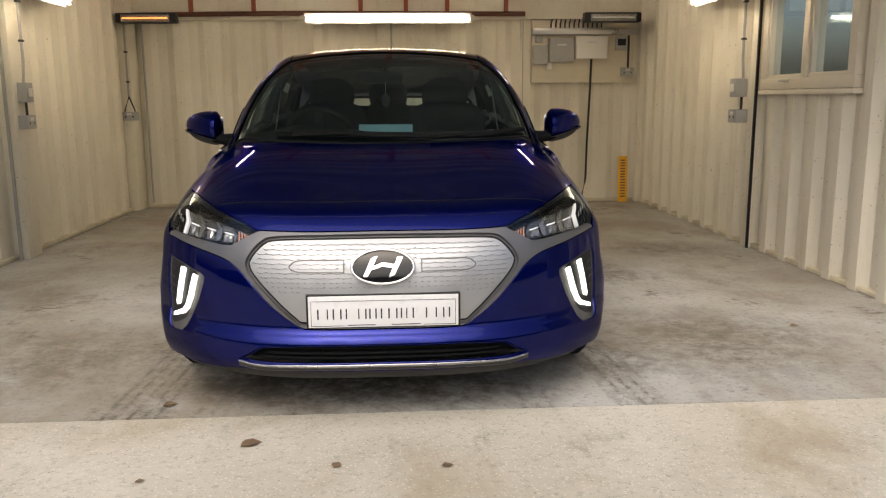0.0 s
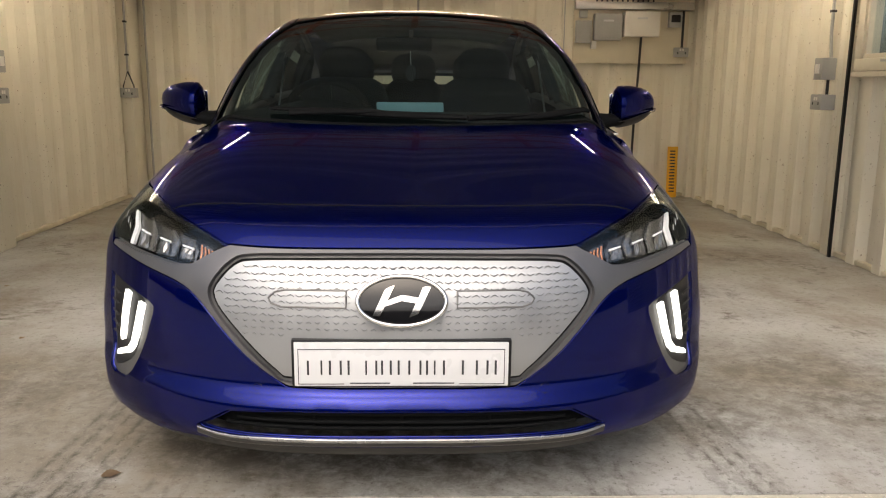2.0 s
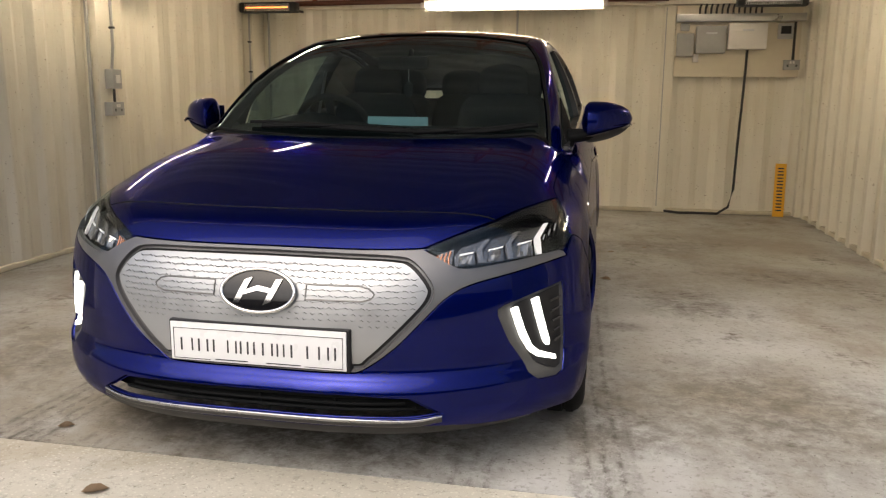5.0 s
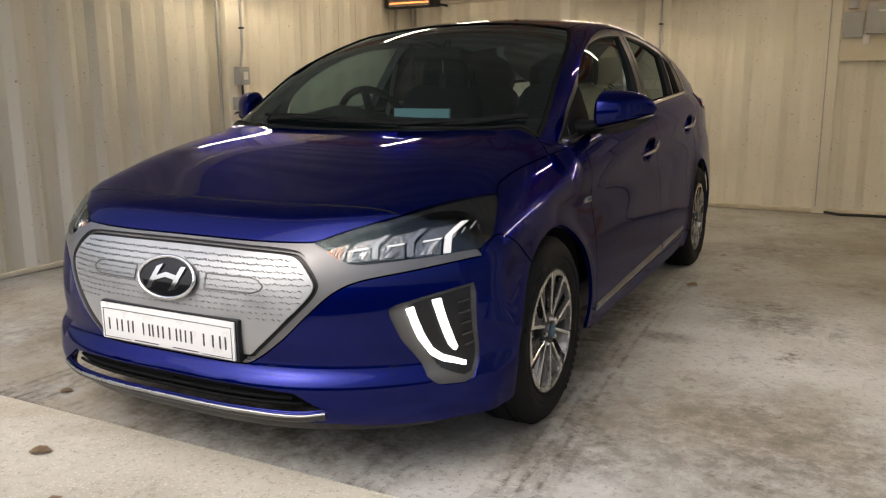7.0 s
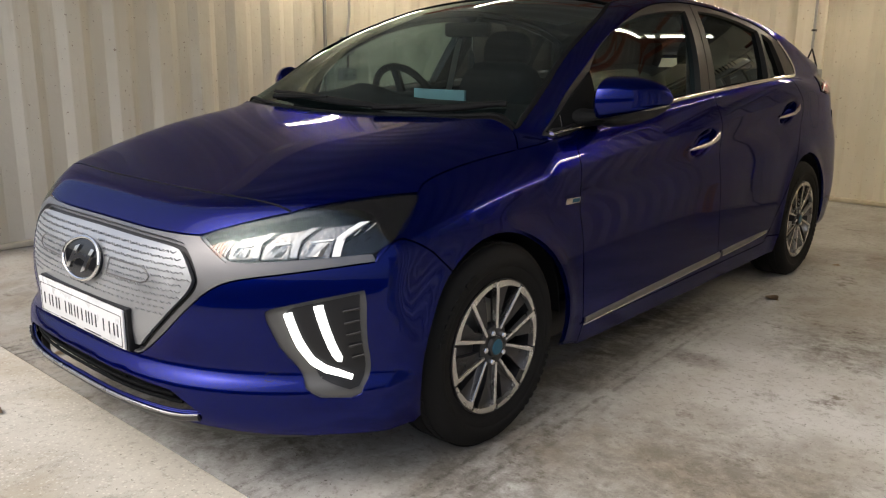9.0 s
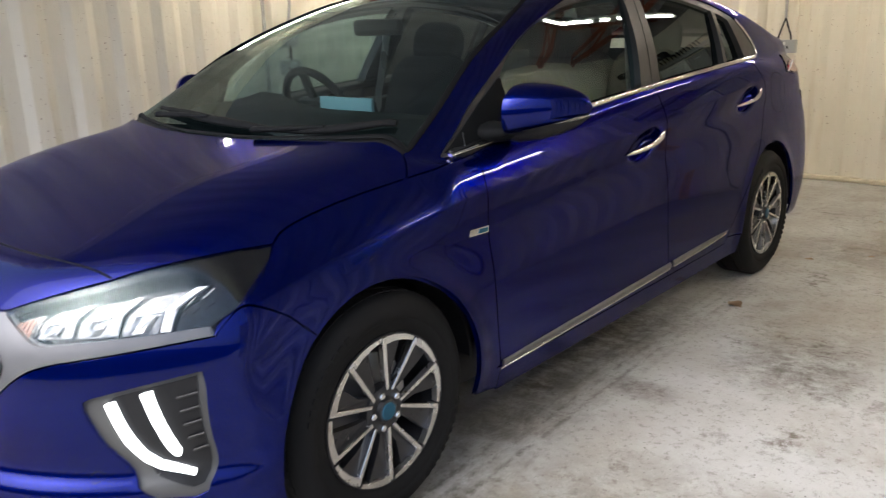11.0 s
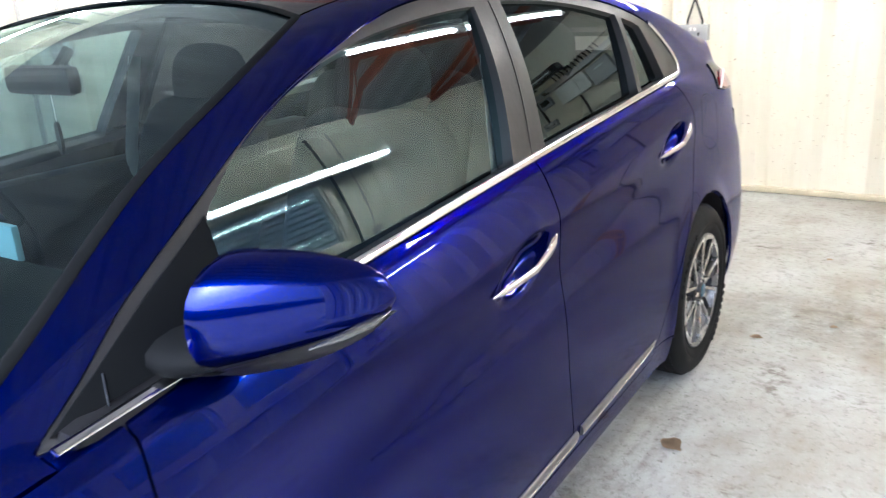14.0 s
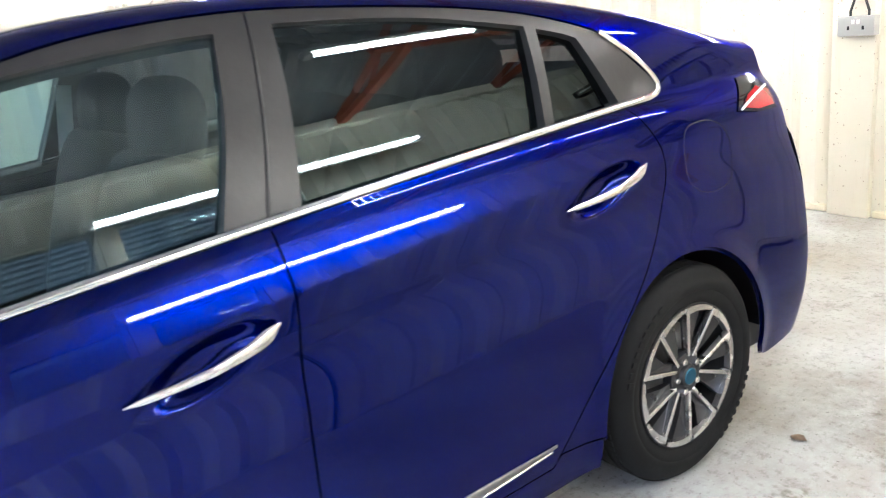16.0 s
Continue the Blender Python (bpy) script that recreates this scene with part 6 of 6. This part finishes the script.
ob_box("mounting_board", (1.535, YB - 0.085, 1.32), (2.66, YB - 0.058, 1.98), BOARD, "cream painted mounting board with switchgear", "board", bevel=0.004)
BY0 = YB - 0.086
ob_box("cable_tray", (1.53, BY0 - 0.075, 1.825), (2.68, BY0, 1.895), GALV, "galvanised steel cable trunking above the switchgear", "trunking", bevel=0.004)
wall_box("junction_box", (1.545, BY0 - 0.05, 1.51), (1.70, BY0, 1.72), GREYBOX, "grey metal junction box", "box", (0, -1, 0), "none")
wall_box("time_switch", (1.575, BY0 - 0.045, 1.745), (1.655, BY0, 1.815), GREYBOX, "small grey time switch", "switch", (0, -1, 0), "none")
wall_box("fuse_board", (1.72, BY0 - 0.09, 1.535), (1.985, BY0, 1.785), GREYBOX, "grey metal fuse board", "fuse board", (0, -1, 0), "panel")
wall_box("consumer_unit", (2.005, BY0 - 0.11, 1.57), (2.345, BY0, 1.805), WHITEPLASTIC, "cream consumer unit with a hinged cover", "fuse board", (0, -1, 0), "panel")
wall_box("heater_timer", (2.45, BY0 - 0.05, 1.665), (2.58, BY0, 1.805), GREYBOX, "small grey timer with a dark display", "timer", (0, -1, 0), "dial")
wall_box("wall_socket", (2.52, BY0 - 0.05, 1.385), (2.66, BY0, 1.475), GREYBOX, "grey double socket under the timer", "socket", (0, -1, 0))
conduit("wall_cable", [(2.60, BY0 - 0.015, 1.82), (2.60, BY0 - 0.015, 1.475)], 0.012, CABLE, "black cable down to a socket", False)
wall_box("indicator_lamp", (1.70, BY0 - 0.055, 1.455), (1.75, BY0, 1.53), WHITEPLASTIC, "small white indicator fitting", "fitting", (0, -1, 0), "none")
for k in range(12):
    x = 1.74 + 0.05 * k
    conduit("gland_cable", [(x, BY0 - 0.035, 1.895), (x, BY0 - 0.035, 1.94), (x + 0.012, BY0 - 0.03, 1.985)], 0.009, CABLE, "black cable rising from the trunking", False)
conduit("power_cable", [(2.19, BY0 - 0.03, 1.57), (2.185, BY0 - 0.01, 1.2), (2.17, BY0 + 0.0, 0.7), (2.16, BY0 - 0.01, 0.25), (2.12, BY0 - 0.03, 0.08), (2.02, BY0 - 0.05, 0.014), (1.80, BY0 - 0.03, 0.012), (1.66, BY0 - 0.06, 0.012), (1.52, BY0 - 0.01, 0.02)], 0.012, CABLE, "thick black cable falling to the floor", False)


def heater(x, lit):
    """A slim infrared heater under the top rail."""
    h = tagged(empty("infrared_heater", (x, YB - 0.42, 1.97)), "black infrared heater with a wire grille", "heater", "heaters")
    part("case", box_bm((-0.30, -0.07, -0.045), (0.30, 0.06, 0.055), 0.02), BLACK, h)
    part("reflector", box_bm((-0.24, -0.074, -0.034), (0.24, -0.071, 0.034), 0.0), REFLECT, h)
    part("heat_rod", tube_bm([(-0.22, -0.079, 0.0), (0.22, -0.079, 0.0)], 0.007, 8), HEATGLOW if lit else LAMPWHITE, h, "glowing orange rod" if lit else "pale rod")
    for k in range(25):
        u = -0.23 + 0.46 * k / 24
        part("grille_wire", tube_bm([(u, -0.086, -0.036), (u, -0.090, 0.0), (u, -0.086, 0.036)], 0.0022, 5), GALV, h)
    for u in (-0.2, 0.2):
        part("bracket", box_bm((u - 0.012, 0.06, -0.01), (u + 0.012, 0.418, 0.01)), BLACK, h)


heater(-2.44, True)
heater(2.32, False)


def roadside_sign():
    s = tagged(empty("yellow_sign", (2.585, YB - 0.11, 0.0)), "narrow yellow sign board leaning against the wall", "sign")
    turn = Matrix.Rotation(radians(-4), 4, "X")
    part("board", box_bm((-0.052, -0.004, 0.0), (0.052, 0.004, 0.51), 0.002, turn), YELLOW, s)
    for k in range(14):
        z = 0.055 + 0.031 * k
        part("text_bar", box_bm((-0.026, -0.0058, z), (0.026, -0.0042, z + 0.013), 0, turn), INK, s)


roadside_sign()


# litter and marks on the floor
def leaf(x, y, size, turn, name="dry_leaf"):
    bm = bmesh.new()
    rnd = random.Random(int(1000 * (x + 7 * y)))
    mid = []
    n = 7
    for i in range(n):
        u = i / (n - 1)
        w = 0.36 * math.sin(math.pi * min(1, u * 1.05 + 0.02)) ** 0.8 * (0.8 + 0.4 * rnd.random())
        lift = 0.10 * math.sin(math.pi * u) * rnd.random()
        row = [((u - 0.5), -w, 0.16 * abs(w) + lift * 0.4), ((u - 0.5), 0, lift * 0.3), ((u - 0.5), w, 0.2 * abs(w) + lift)]
        mid.append([bm.verts.new((size * a, size * b, 0.003 + size * c)) for a, b, c in row])
    for p, q in zip(mid, mid[1:]):
        for k in range(2):
            bm.faces.new((p[k], p[k + 1], q[k + 1], q[k]))
    bmesh.ops.solidify(bm, geom=bm.faces[:], thickness=0.0015)
    bmesh.ops.transform(bm, matrix=Matrix.Translation((x, y, 0.001)) @ Matrix.Rotation(turn, 4, "Z"), verts=bm.verts[:])
    tagged(link_bm(name, bm, LEAF, 40), "curled dry brown leaf on the concrete", "leaf", "dry leaves")


for x, y, s, t in ((-0.83, 0.285, 0.055, 0.4), (-0.455, -0.10, 0.075, 0.5), (-0.154, -0.28, 0.045, 1.3), (0.20, -0.31, 0.04, 0.2), (0.960, 3.0, 0.085, -0.5), (1.0, 3.92, 0.05, 0.1), (1.25, 4.15, 0.035, 0.5), (2.06, 1.14, 0.05, 0.2), (-1.68, 1.54, 0.03, 1.2), (-2.2, 2.45, 0.03, 0.4), (1.1, 5.0, 0.035, 0.9), (-0.75, -0.35, 0.03, 0.7)):
    leaf(x, y, s, t)
